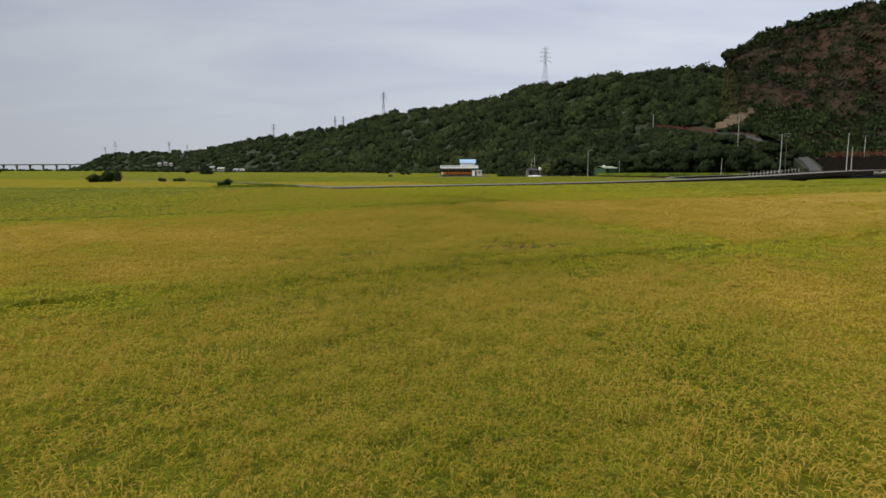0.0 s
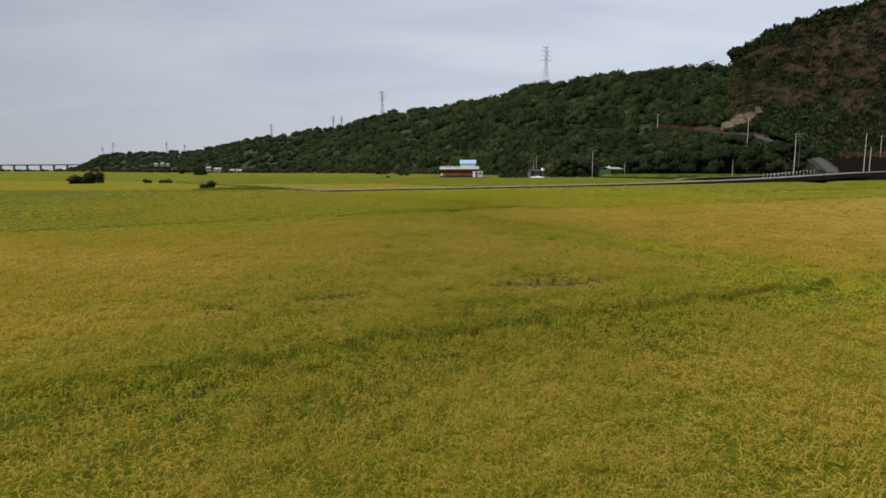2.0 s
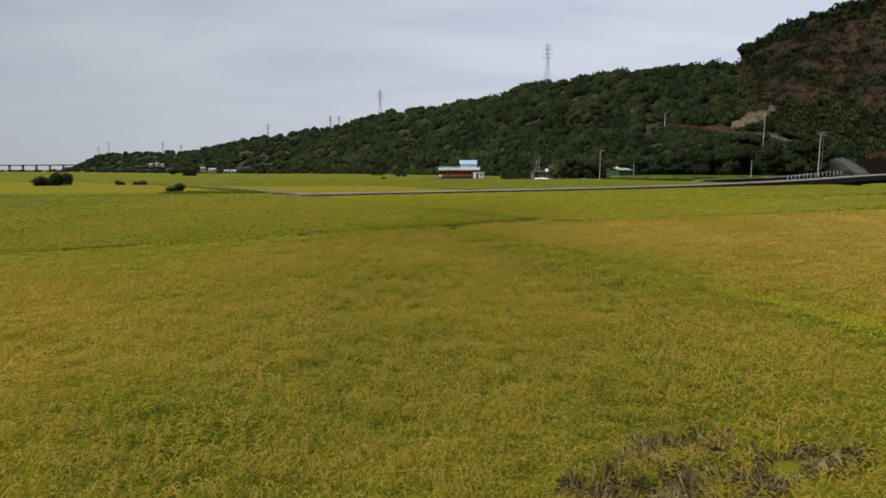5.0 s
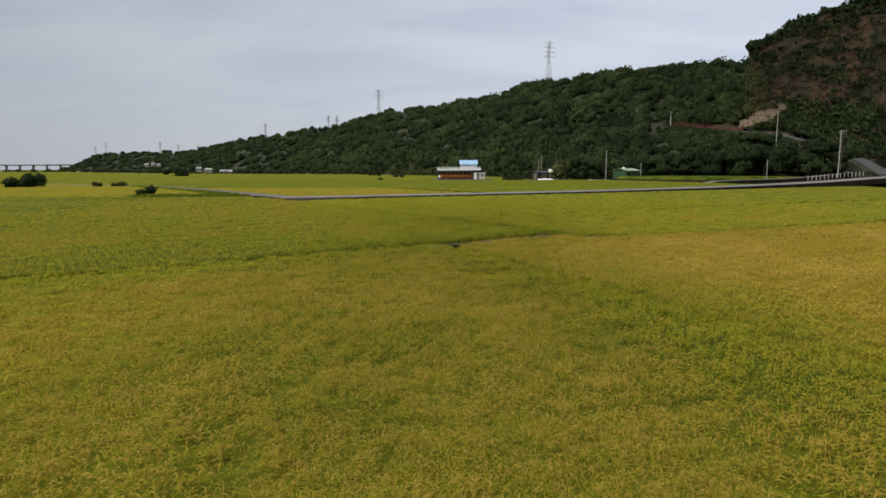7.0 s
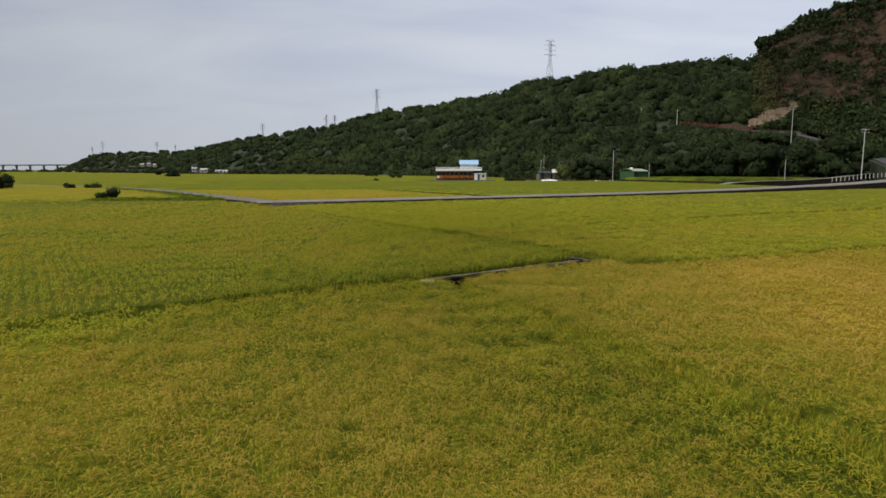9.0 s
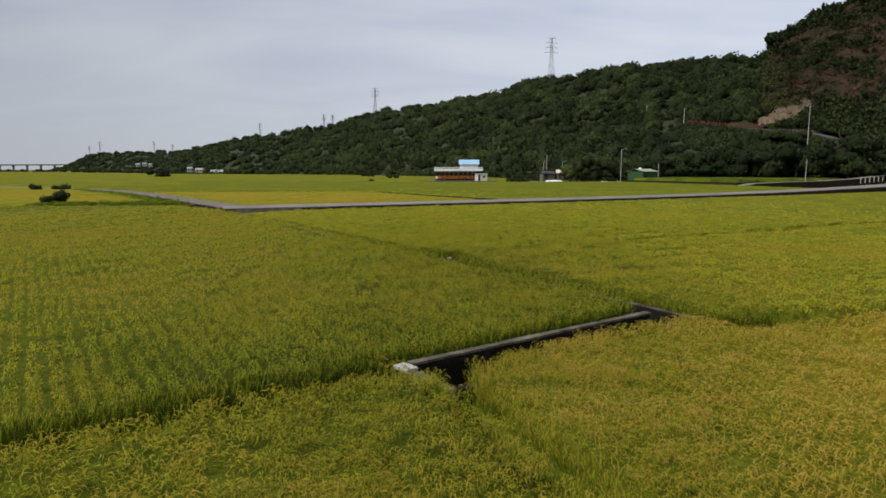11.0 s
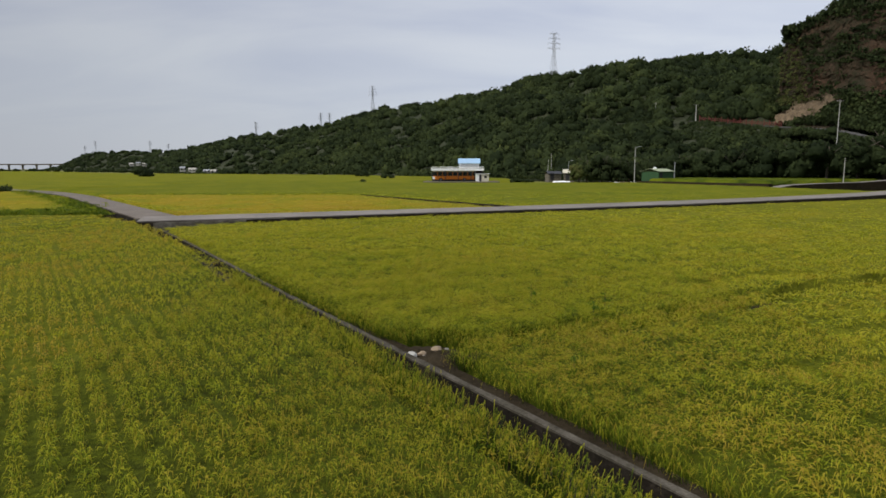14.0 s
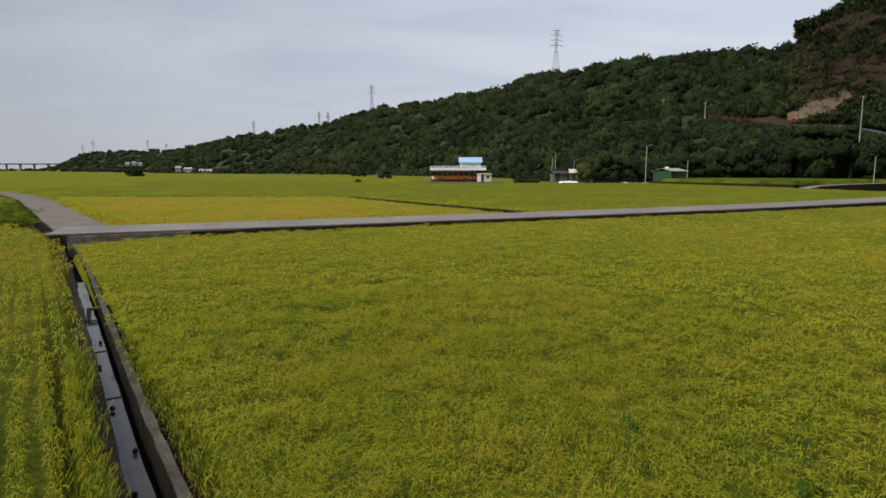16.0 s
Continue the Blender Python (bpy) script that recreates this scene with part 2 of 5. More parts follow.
def box(bm, x0, x1, y0, y1, z0, z1, bevel=0.0):
    m = Matrix.Translation(((x0 + x1) / 2, (y0 + y1) / 2, (z0 + z1) / 2)) @ Matrix.Diagonal((x1 - x0, y1 - y0, z1 - z0, 1))
    vs = bmesh.ops.create_cube(bm, size=1, matrix=m)["verts"]
    if bevel:
        es = list({e for v in vs for e in v.link_edges})
        bmesh.ops.bevel(bm, geom=es, offset=bevel, segments=2, affect="EDGES", profile=0.5)
    return bm


def bx(*a, bevel=0.0):
    return box(bmesh.new(), *a, bevel=bevel)


def rod(bm, p, q, r0, r1=None, n=8):
    p, q = Vector(p), Vector(q)
    d = q - p
    m = Matrix.Translation((p + q) / 2) @ d.to_track_quat("Z", "Y").to_matrix().to_4x4()
    bmesh.ops.create_cone(bm, cap_ends=True, segments=n, radius1=r0, radius2=r0 if r1 is None else r1, depth=d.length, matrix=m)
    return bm


def strip(points, width, z_off=0.0, thick=0.3, segs=1, wobble=0.0):
    """A solid band of that width along a plan line of (x, y, z), mitred at the bends."""
    pts = [Vector(p) for p in points]
    out = []
    for k, p in enumerate(pts):
        a, b = pts[max(k - 1, 0)], pts[min(k + 1, len(pts) - 1)]
        d = (b - a); d.z = 0; d.normalize()
        out.append((p, Vector((d.y, -d.x, 0))))
    bm = bmesh.new()
    rings = []
    for p, r in out:
        w = width / 2 + random.uniform(-wobble, wobble)
        top = [p + r * w, p - r * w]
        ring = [bm.verts.new(top[0] + Vector((0, 0, z_off))), bm.verts.new(top[1] + Vector((0, 0, z_off))), bm.verts.new(top[1] + Vector((0, 0, z_off - thick))), bm.verts.new(top[0] + Vector((0, 0, z_off - thick)))]
        rings.append(ring)
    for a, b in zip(rings, rings[1:]):
        for k in range(4):
            bm.faces.new((a[k], a[(k + 1) % 4], b[(k + 1) % 4], b[k]))
    bm.faces.new(rings[0][::-1]); bm.faces.new(rings[-1])
    bmesh.ops.recalc_face_normals(bm, faces=bm.faces)
    return bm


def finer(points, step):
    out = []
    for a, b in zip(points, points[1:]):
        n = max(1, int((Vector(b) - Vector(a)).length / step))
        out += [tuple(Vector(a).lerp(Vector(b), k / n)) for k in range(n)]
    return out + [tuple(points[-1])]


def rounded(points, times=2):
    """Corner cutting: rounds a plan line."""
    pts = [Vector(p) for p in points]
    for _ in range(times):
        cut = [pts[0]]
        for a, b in zip(pts, pts[1:]):
            cut += [a.lerp(b, 0.25), a.lerp(b, 0.75)]
        pts = cut + [pts[-1]]
    return [tuple(p) for p in pts]


def curve_at(table, s):
    """Smooth values along rows of numbers, s from 0 to 1 over the rows."""
    t = np.asarray(table, float)
    k = np.asarray(s) * (len(t) - 1)
    i = np.clip(k.astype(int), 0, len(t) - 2)
    f = (k - i)[..., None]
    p0, p1, p2, p3 = t[np.maximum(i - 1, 0)], t[i], t[i + 1], t[np.minimum(i + 2, len(t) - 1)]
    return 0.5 * (2 * p1 + (p2 - p0) * f + (2 * p0 - 5 * p1 + 4 * p2 - p3) * f ** 2 + (3 * p1 - p0 - 3 * p2 + p3) * f ** 3)


def waves(x, y, seed, size, octaves=4):
    """Smooth repeatable noise in about -1 .. 1 for arrays of plan places."""
    rng = np.random.default_rng(seed)
    out, amp, total = np.zeros_like(np.asarray(x, float)), 1.0, 0.0
    for o in range(octaves):
        for _ in range(3):
            a, ph = rng.uniform(0, 2 * math.pi), rng.uniform(0, 2 * math.pi, 3)
            k = 2 * math.pi / (size * rng.uniform(0.7, 1.4) / 2 ** o)
            u, w = x * math.cos(a) + y * math.sin(a), -x * math.sin(a) + y * math.cos(a)
            out += amp * np.sin(u * k + ph[0] + 1.3 * np.sin(w * k * 0.7 + ph[1])) / 3
        total += amp
        amp *= 0.6
    return out / total * 1.8


def grid_tris(nu, nv):
    i = np.arange(nu * nv).reshape(nu, nv)
    a, b, c, d = i[:-1, :-1].ravel(), i[1:, :-1].ravel(), i[1:, 1:].ravel(), i[:-1, 1:].ravel()
    return np.concatenate([np.stack([a, b, c], 1), np.stack([a, c, d], 1)])

# ---- ground: one sheet to the horizon ----
gx = np.concatenate([-np.geomspace(4500, 120, 14), np.linspace(-100, 150, 26), np.geomspace(170, 4500, 14)])
gy = np.concatenate([-np.geomspace(4500, 60, 10), np.linspace(-40, 240, 30), np.geomspace(260, 4600, 16)])
X, Y = np.meshgrid(gx, gy, indexing="ij")
Z = np.full_like(X, -0.62)
ground = tagged(new("ground", raw_mesh("ground", np.stack([X.ravel(), Y.ravel(), Z.ravel()], 1), grid_tris(len(gx), len(gy)), [m_ground])), "green and brown flat farmland soil between paddies", "ground", kind="structure")

# ---- road, lane and terrace ----
ROAD = rounded([(-20.3, 99.15, 0.70), (-10, 103.0, 0.72), (16, 114.6, 0.75), (40, 126.0, 0.92), (64, 139.5, 1.35), (84, 152, 2.0), (102, 161, 2.5), (130, 171, 2.7), (190, 186, 2.9)], 2)
part("road", strip(ROAD, 4.0, thick=0.10, wobble=0.04), m_road)
tagged(bpy.data.objects["road"], "pale grey concrete farm road raised above the paddies", "road", kind="structure")
tagged(part("road_bed", strip(ROAD, 4.1, z_off=-0.06, thick=0.95, wobble=0.10), m_bank), "dark weathered stone edging under the farm road", "road edge", kind="structure")
LANE = rounded([(-18.9, 99.4, 0.69), (-20.6, 101.6, 0.685), (-25.0, 107.2, 0.68), (-33, 117.6, 0.66), (-48, 137, 0.64), (-66, 154, 0.62), (-110, 178, 0.62)], 2)
tagged(part("lane", strip(LANE, 2.5, z_off=-0.005, thick=0.12, wobble=0.05), m_lane), "narrow grey concrete lane between rice fields", "road", kind="structure")

tagged(part("lane_bed", strip(LANE, 2.7, z_off=-0.07, thick=0.8, wobble=0.12), m_darkwall), "dark earth edging under the lane", "road edge", kind="structure")

# ---- channels ----
CH = [(5.5, 62.25), (4.6, 63.7), (-1.2, 72.1), (-5.0, 77.65), (-13.5, 90.4), (-18.9, 98.2)]


def offset_line(line, d):
    pts = [Vector((*p, 0)) for p in line]
    out = []
    for k, p in enumerate(pts):
        a, b = pts[max(k - 1, 0)], pts[min(k + 1, len(pts) - 1)]
        v = (b - a).normalized()
        out.append((p.x + v.y * d, p.y - v.x * d))
    return out


channel = thing("irrigation_channel", pose(0, 0, 0), "dark mossy concrete irrigation channel with shallow water", "channel")
line3 = lambda l, z: [(x, y, z) for x, y in l]
part("outer_wall", strip(finer(line3(offset_line(CH, 0.03), 0.22), 0.7), 0.13, thick=1.0, wobble=0.010), m_darkwall, channel)
part("outer_coping", strip(finer(line3(offset_line(CH, 0.035), 0.25), 0.45), 0.13, thick=0.036, wobble=0.013), m_shadecoping, channel, "worn mossy grey concrete coping")
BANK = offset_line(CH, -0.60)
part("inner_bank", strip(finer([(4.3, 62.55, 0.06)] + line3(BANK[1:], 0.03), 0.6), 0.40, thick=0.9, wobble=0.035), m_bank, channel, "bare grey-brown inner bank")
part("bed", strip(finer(line3(offset_line(CH[1:], -0.22), -0.40), 2), 0.6, thick=0.10), m_darkwall, channel)
WL = finer(line3(offset_line(CH[2:], -0.29), -0.13), 0.6)
for a, b, drop in ((0, 7, 0.0), (7, 14, 0.02), (14, 19, 0.04), (19, 24, 0.06), (24, 34, 0.08)):
    run = [(x, y, z + drop) for x, y, z in WL[a:b + 1]]
    if len(run) > 1:
        part("water_surface", strip(run, 0.27, thick=0.05, wobble=0.012), m_water, channel, "shallow water reflecting grey sky")
for k, (f, side) in enumerate(((3, -0.24), (8, -0.22), (10, -0.08), (13, -0.20), (17, -0.22), (20, -0.1))):
    p, q = Vector(WL[f]), Vector(WL[f + 1])
    d = (q - p).normalized()
    bm = bmesh.new()
    bmesh.ops.create_icosphere(bm, subdivisions=2, radius=0.04)
    for v in bm.verts:
        v.co *= 1 + 0.5 * noise.noise(v.co * 9 + Vector((k, 0, 0)))
        v.co = v.co + p + Vector((d.y, -d.x, 0)) * (side + 0.16) + Vector((0, 0, 0.03 + 0.003 * f))
    part("silt_lump", bm, m_darkwall, channel)
tagged(part("channel_bank", strip(finer(line3(offset_line(CH[1:], 0.36), 0.10), 0.6), 0.50, thick=0.7, wobble=0.05), m_soil), "dark bare soil strip beside the channel wall", "bank", kind="structure")
gate = thing("sluice_gate", pose(-9.72, 84.72, 0.05, 0, 0, 34), "small weathered concrete sluice frame across the channel", "gate")
part("beam", bx(-0.34, 0.10, -0.07, 0.07, 0.04, 0.12, bevel=0.02), m_coping, gate)
part("post", bx(-0.34, -0.24, -0.08, 0.08, -0.5, 0.05, bevel=0.015), m_concrete, gate)
part("post", bx(0.0, 0.10, -0.08, 0.08, -0.5, 0.05, bevel=0.015), m_concrete, gate)
cross = thing("cross_channel", pose(0, 0, 0), "weathered concrete feeder channel between rice fields", "channel")
XW = [(-1.35, 58.35, 0.30), (1.5, 60.42, 0.30), (4.4, 62.5, 0.30)]
part("north_wall", strip(finer(XW, 0.9), 0.17, thick=1.0, wobble=0.006), m_darkwall, cross)
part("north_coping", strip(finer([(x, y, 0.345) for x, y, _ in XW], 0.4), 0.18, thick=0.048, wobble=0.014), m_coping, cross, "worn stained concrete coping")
part("south_wall", strip(finer([(-0.75, 57.25, 0.16), (1.9, 59.35, 0.16), (5.3, 61.75, 0.16)], 0.9), 0.2, thick=0.8, wobble=0.01), m_darkwall, cross)
part("bed", strip(finer([(-1.0, 57.9, -0.45), (4.9, 62.1, -0.45)], 1.0), 0.9, thick=0.1), m_darkwall, cross)
face = part("culvert_face", strip([(-18.6, 97.35, 0.60), (-13.6, 99.35, 0.62)], 0.25, thick=1.0, wobble=0.02), m_concrete)
tagged(face, "grey concrete culvert face under the road junction", "wall", kind="structure")
slab = thing("culvert_slab", pose(-1.02, 57.78, 0.26, 0, 0, -46), "cracked pale concrete slab over the feeder channel", "slab")
part("slab", bx(-0.78, -0.36, -0.14, 0.14, 0.0, 0.07, bevel=0.02), m_pale, slab)
part("slab_foot", bx(-0.76, -0.38, -0.12, 0.12, -0.6, 0.0, bevel=0.01), m_darkwall, slab)
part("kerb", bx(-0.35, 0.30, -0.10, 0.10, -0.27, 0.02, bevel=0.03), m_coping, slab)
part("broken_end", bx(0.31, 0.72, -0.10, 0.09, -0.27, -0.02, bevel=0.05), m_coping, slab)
part("footing", bx(-0.7, 0.68, -0.11, 0.11, -0.9, -0.25, bevel=0.02), m_darkwall, slab)

# ---- rice ----
ROW = Vector((-0.575, 0.818, 0))  # planting rows run along this


def inside(poly, x, y):
    res = np.zeros(x.shape, bool)
    n = len(poly)
    for k in range(n):
        (x0, y0), (x1, y1) = poly[k], poly[(k + 1) % n]
        if y0 == y1:
            continue
        c = ((y0 > y) != (y1 > y)) & (x < (x1 - x0) * (y - y0) / (y1 - y0) + x0)
        res ^= c
    return res


def edge_gap(poly, x, y):
    """The distance from plan places to the polygon's border."""
    best = np.full(x.shape, 1e9)
    n = len(poly)
    for k in range(n):
        (x0, y0), (x1, y1) = poly[k], poly[(k + 1) % n]
        dx, dy = x1 - x0, y1 - y0
        s = np.clip(((x - x0) * dx + (y - y0) * dy) / (dx * dx + dy * dy), 0, 1)
        best = np.minimum(best, np.hypot(x - x0 - s * dx, y - y0 - s * dy))
    return best


def nearest_border(poly, x, y):
    """The nearest places on the polygon's border."""
    best, bx0, by0 = np.full(x.shape, 1e9), x.copy(), y.copy()
    for (x0, y0), (x1, y1) in zip(poly, poly[1:] + poly[:1]):
        dx, dy = x1 - x0, y1 - y0
        s = np.clip(((x - x0) * dx + (y - y0) * dy) / (dx * dx + dy * dy), 0, 1)
        qx, qy = x0 + s * dx, y0 + s * dy
        d = np.hypot(x - qx, y - qy)
        bx0, by0, best = np.where(d < best, qx, bx0), np.where(d < best, qy, by0), np.minimum(best, d)
    return bx0, by0


# flattened hollows: x, y, length, width, turn
HOLLOWS = [(2.1, 28.3, 1.3, 0.5, 4), (2.6, 29.4, 0.9, 0.4, 20), (4.0, 29.0, 1.1, 0.34, 20), (-3.3, 26.5, 0.9, 0.25, 25), (-5.6, 25.3, 0.9, 0.25, 15), (0.5, 50.3, 0.8, 0.3, 10), (1.5, 50.5, 0.7, 0.25, 10),
           (10.4, 80.4, 2.4, 0.26, 12), (7.6, 79.2, 1.6, 0.2, 28), (5.9, 71.0, 1.3, 0.2, 10), (6.2, 68.4, 1.1, 0.2, 12), (8.0, 71.5, 1.2, 0.2, 15), (9.0, 73.5, 1.4, 0.2, 20), (-3.6, 83.1, 1.2, 0.16, 20), (-3.0, 86.5, 1.6, 0.16, 25), (1.0, 87.5, 1.5, 0.16, 20)]


def hollow(x, y):
    h = np.zeros(x.shape)
    for cx, cy, a, b, turn in HOLLOWS:
        c, s = math.cos(radians(turn)), math.sin(radians(turn))
        u, v = (x - cx) * c + (y - cy) * s, -(x - cx) * s + (y - cy) * c
        q = (u / a) ** 2 + (v / b) ** 2
        q = q * (1 + 0.5 * waves(x, y, 77, 1.2, 2))
        h = np.maximum(h, np.exp(-np.clip(q, 0, 30) * 1.2))
    return h


def ripeness(x, y, gap, base, rim, var=1.0, fade=(0, 0, 1), east=0.0):
    r = base - east * np.clip((x - 1) / 5, 0, 1) + fade[0] * np.clip((y - fade[1]) / (fade[2] - fade[1]), 0, 1) + var * (0.14 * waves(x, y, 5, 13, 3) + 0.09 * waves(x, y, 6, 3.5, 3))
    return np.maximum(r - rim * np.exp(-(gap / 2.4) ** 2), np.minimum(r, 0.46))


def join_sets(a, b):
    return (np.concatenate([a[0], b[0]]), np.concatenate([a[1], b[1] + len(a[0])])) + tuple(np.concatenate([p, q]) for p, q in zip(a[2:], b[2:]))


def blade_set(seed, ears, leaves, size, wide, spread=0.17, dome=0.03, tint=1.0, mop=False, cheap=False, under=0):
    """One hill of rice seen from above: nodding ears, thin at the neck and full towards the tip, and a few leaf blades. Vertices, triangles, ripeness offsets."""
    rng = np.random.default_rng(seed)
    V, T, R = [], [], []
    up = np.array([0, 0, 1.0])
    for k in range(ears + leaves):
        a = 2.4 * k + rng.uniform(-0.5, 0.5)
        turn = a + rng.normal(0, 0.35) if mop else rng.normal(0, 1.0) if k < ears else a + rng.normal(0, 0.9)
        out = np.array([math.cos(turn), math.sin(turn), 0])
        side = np.array([-out[1], out[0], 0])
        r = math.sqrt(rng.uniform(0, 1))
        z = 0.62 - np.interp(size, [0.7, 1.0, 1.6], [0.16, 0.10, 0.05]) * rng.uniform(0, 1) ** 1.5 - dome * r * r
        foot = np.array([math.cos(a) * spread * r, math.sin(a) * spread * r, 0])
        w = wide * rng.uniform(0.8, 1.2)
        g = size * rng.uniform(0.8, 1.25)
        roll = rng.uniform(-0.9, 0.9)
        flat = side * math.cos(roll) + up * math.sin(roll)
        o = len(V)
        if k < ears:
            drop = rng.uniform(0.06, 0.13) * g
            neck, crest = foot - out * 0.03 * g + up * (z - 0.035 * g), foot + out * 0.03 * g + up * z
            full, tip = foot + out * 0.07 * g + up * (z - 0.15 * drop), foot + out * 0.135 * g + up * (z - drop)
            rip = rng.uniform(0.0, 0.26)
            if cheap:
                V += [neck, full - flat * w, full + flat * w, tip]
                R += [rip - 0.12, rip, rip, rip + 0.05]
                T += [(o, o + 1, o + 2), (o + 1, o + 3, o + 2)]
            else:
                V += [neck, crest - flat * w * 0.6, crest + flat * w * 0.6, full - flat * w * 1.1, full + flat * w * 1.1, tip]
                R += [rip - 0.16, rip - 0.04, rip - 0.04, rip + 0.03, rip + 0.03, rip + 0.06]
                T += [(o, o + 1, o + 2), (o + 1, o + 3, o + 4), (o + 1, o + 4, o + 2), (o + 3, o + 5, o + 4)]
        else:
            pts = [foot + up * (z - 0.24), foot + out * 0.05 * g + up * (z - 0.03), foot + out * 0.17 * g + up * (z - rng.uniform(-0.01, 0.08) * g)]
            rip = rng.uniform(-0.30, -0.04)
            V += [pts[0] - flat * w * 0.5, pts[0] + flat * w * 0.5, pts[1] - flat * w * 0.65, pts[1] + flat * w * 0.65, pts[2]]
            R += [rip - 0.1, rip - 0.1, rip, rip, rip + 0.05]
            T += [(o, o + 1, o + 3), (o, o + 3, o + 2), (o + 2, o + 3, o + 4)]
    # single slivers of leaf below the ears
    for k in range(under):
        a, turn = rng.uniform(0, 6.28), rng.normal(0, 1.1)
        out = np.array([math.cos(turn), math.sin(turn), 0])
        r, roll, g, o = 1.1 * math.sqrt(rng.uniform(0, 1)), rng.uniform(-0.9, 0.9), size * rng.uniform(0.8, 1.3), len(V)
        flat = (np.array([-out[1], out[0], 0]) * math.cos(roll) + up * math.sin(roll)) * wide * rng.uniform(0.7, 1.1)
        foot = np.array([math.cos(a) * spread * r, math.sin(a) * spread * r, 0.62 - rng.uniform(0.05, 0.17)])
        low = foot - out * 0.07 * g - up * rng.uniform(0.02, 0.07)
        V += [low - flat, low + flat, foot + out * 0.11 * g + up * rng.uniform(-0.03, 0.02)]
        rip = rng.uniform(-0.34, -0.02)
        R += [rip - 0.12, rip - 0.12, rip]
        T += [(o, o + 1, o + 2)]
    return np.array(V), np.array(T), np.array(R) * tint


def fringe_set(seed):
    """A border hill: tall arching leaf blades, dark at the foot."""
    rng = np.random.default_rng(seed)
    V, T, R = [], [], []
    for k in range(13):
        a = rng.uniform(0, 6.28)
        out = np.array([math.cos(a), math.sin(a), 0])
        side = np.array([-out[1], out[0], 0]) * rng.uniform(0.0032, 0.0048)
        foot = np.array([*rng.uniform(-0.07, 0.07, 2), 0])
        h, g, ear = rng.uniform(0.24, 0.54), rng.uniform(0.7, 1.3), k < 6
        pts = [foot + [0, 0, 0.02], foot + out * 0.05 * g + [0, 0, h * 0.8], foot + out * 0.11 * g + [0, 0, h], foot + out * 0.18 * g + [0, 0, h - (0.15 if ear else 0.07) * g]]
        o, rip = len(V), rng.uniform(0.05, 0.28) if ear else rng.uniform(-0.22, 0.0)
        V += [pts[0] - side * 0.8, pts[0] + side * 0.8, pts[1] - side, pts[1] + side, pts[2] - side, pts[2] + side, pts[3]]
        # Green lower stems, coloured darker still to paint the border gap's shade.
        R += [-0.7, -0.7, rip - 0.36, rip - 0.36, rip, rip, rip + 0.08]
        T += [(o, o + 1, o + 3), (o, o + 3, o + 2), (o + 2, o + 3, o + 5), (o + 2, o + 5, o + 4), (o + 4, o + 5, o + 6)]
    return np.array(V), np.array(T), np.array(R)


SETS = {"near": [join_sets(blade_set(s, 36, 2, 0.68, 0.0050, 0.19, tint=1.35, cheap=True, under=28), blade_set(100 + s, 4, 0, 0.66, 0.0056, 0.17, tint=1.4)) for s in range(8)], "mid": [blade_set(20 + s, 22, 1, 0.78, 0.0084, 0.19, tint=1.1, cheap=True, under=11) for s in range(6)], "far": [blade_set(40 + s, 14, 1, 0.95, 0.0165, 0.21, tint=0.5, cheap=True) for s in range(5)], "edge": [blade_set(60 + s, 8, 1, 2.0, 0.026, 0.24, tint=0.25, cheap=True) for s in range(4)],
        "near_leafy": [blade_set(s, 38, 5, 0.70, 0.0048, 0.19, tint=0.6, cheap=True, under=28) for s in range(8)], "mid_leafy": [blade_set(20 + s, 18, 3, 0.90, 0.0078, 0.19, tint=0.5, cheap=True, under=11) for s in range(6)], "far_leafy": [blade_set(40 + s, 13, 1, 0.95, 0.0165, 0.21, tint=0.4, cheap=True) for s in range(5)], "edge_leafy": [blade_set(60 + s, 7, 1, 2.0, 0.026, 0.24, tint=0.25, cheap=True) for s in range(4)],
        "near_tuft": [join_sets(blade_set(s, 34, 5, 0.70, 0.0052, 0.16, 0.10, 1.15, mop=True, cheap=True, under=28), blade_set(100 + s, 5, 0, 0.72, 0.0058, 0.13, 0.10, 0.95, mop=True)) for s in range(8)], "mid_tuft": [blade_set(20 + s, 22, 3, 0.76, 0.0084, 0.135, 0.09, 0.8, mop=True, cheap=True, under=11) for s in range(6)], "far_tuft": [blade_set(40 + s, 13, 1, 0.9, 0.0165, 0.125, 0.07, 0.6, mop=True, cheap=True) for s in range(5)], "edge_tuft": [blade_set(60 + s, 8, 1, 2.0, 0.026, 0.24, tint=0.3, cheap=True) for s in range(4)],
        "fringe": [fringe_set(90 + s) for s in range(6)]}


def furrows(x, y, amount):
    """Short dark troughs where wind has laid the crop over, in patches."""
    u, v = x * 0.93 + y * 0.37, -x * 0.37 + y * 0.93
    f = waves(u / 2.8, v, 23, 1.1, 3)
    patch = np.clip(0.45 + 1.3 * waves(x, y, 24, 11, 2), 0, 1)
    return amount * patch * np.clip((f - 0.30) * 1.9, 0, 1)


def track_gap(x, y):
    """Distance to the line along which the fields are overflown, a few metres ahead of it."""
    return np.hypot(x, np.maximum(np.maximum(11 - y, y - 79), 0))


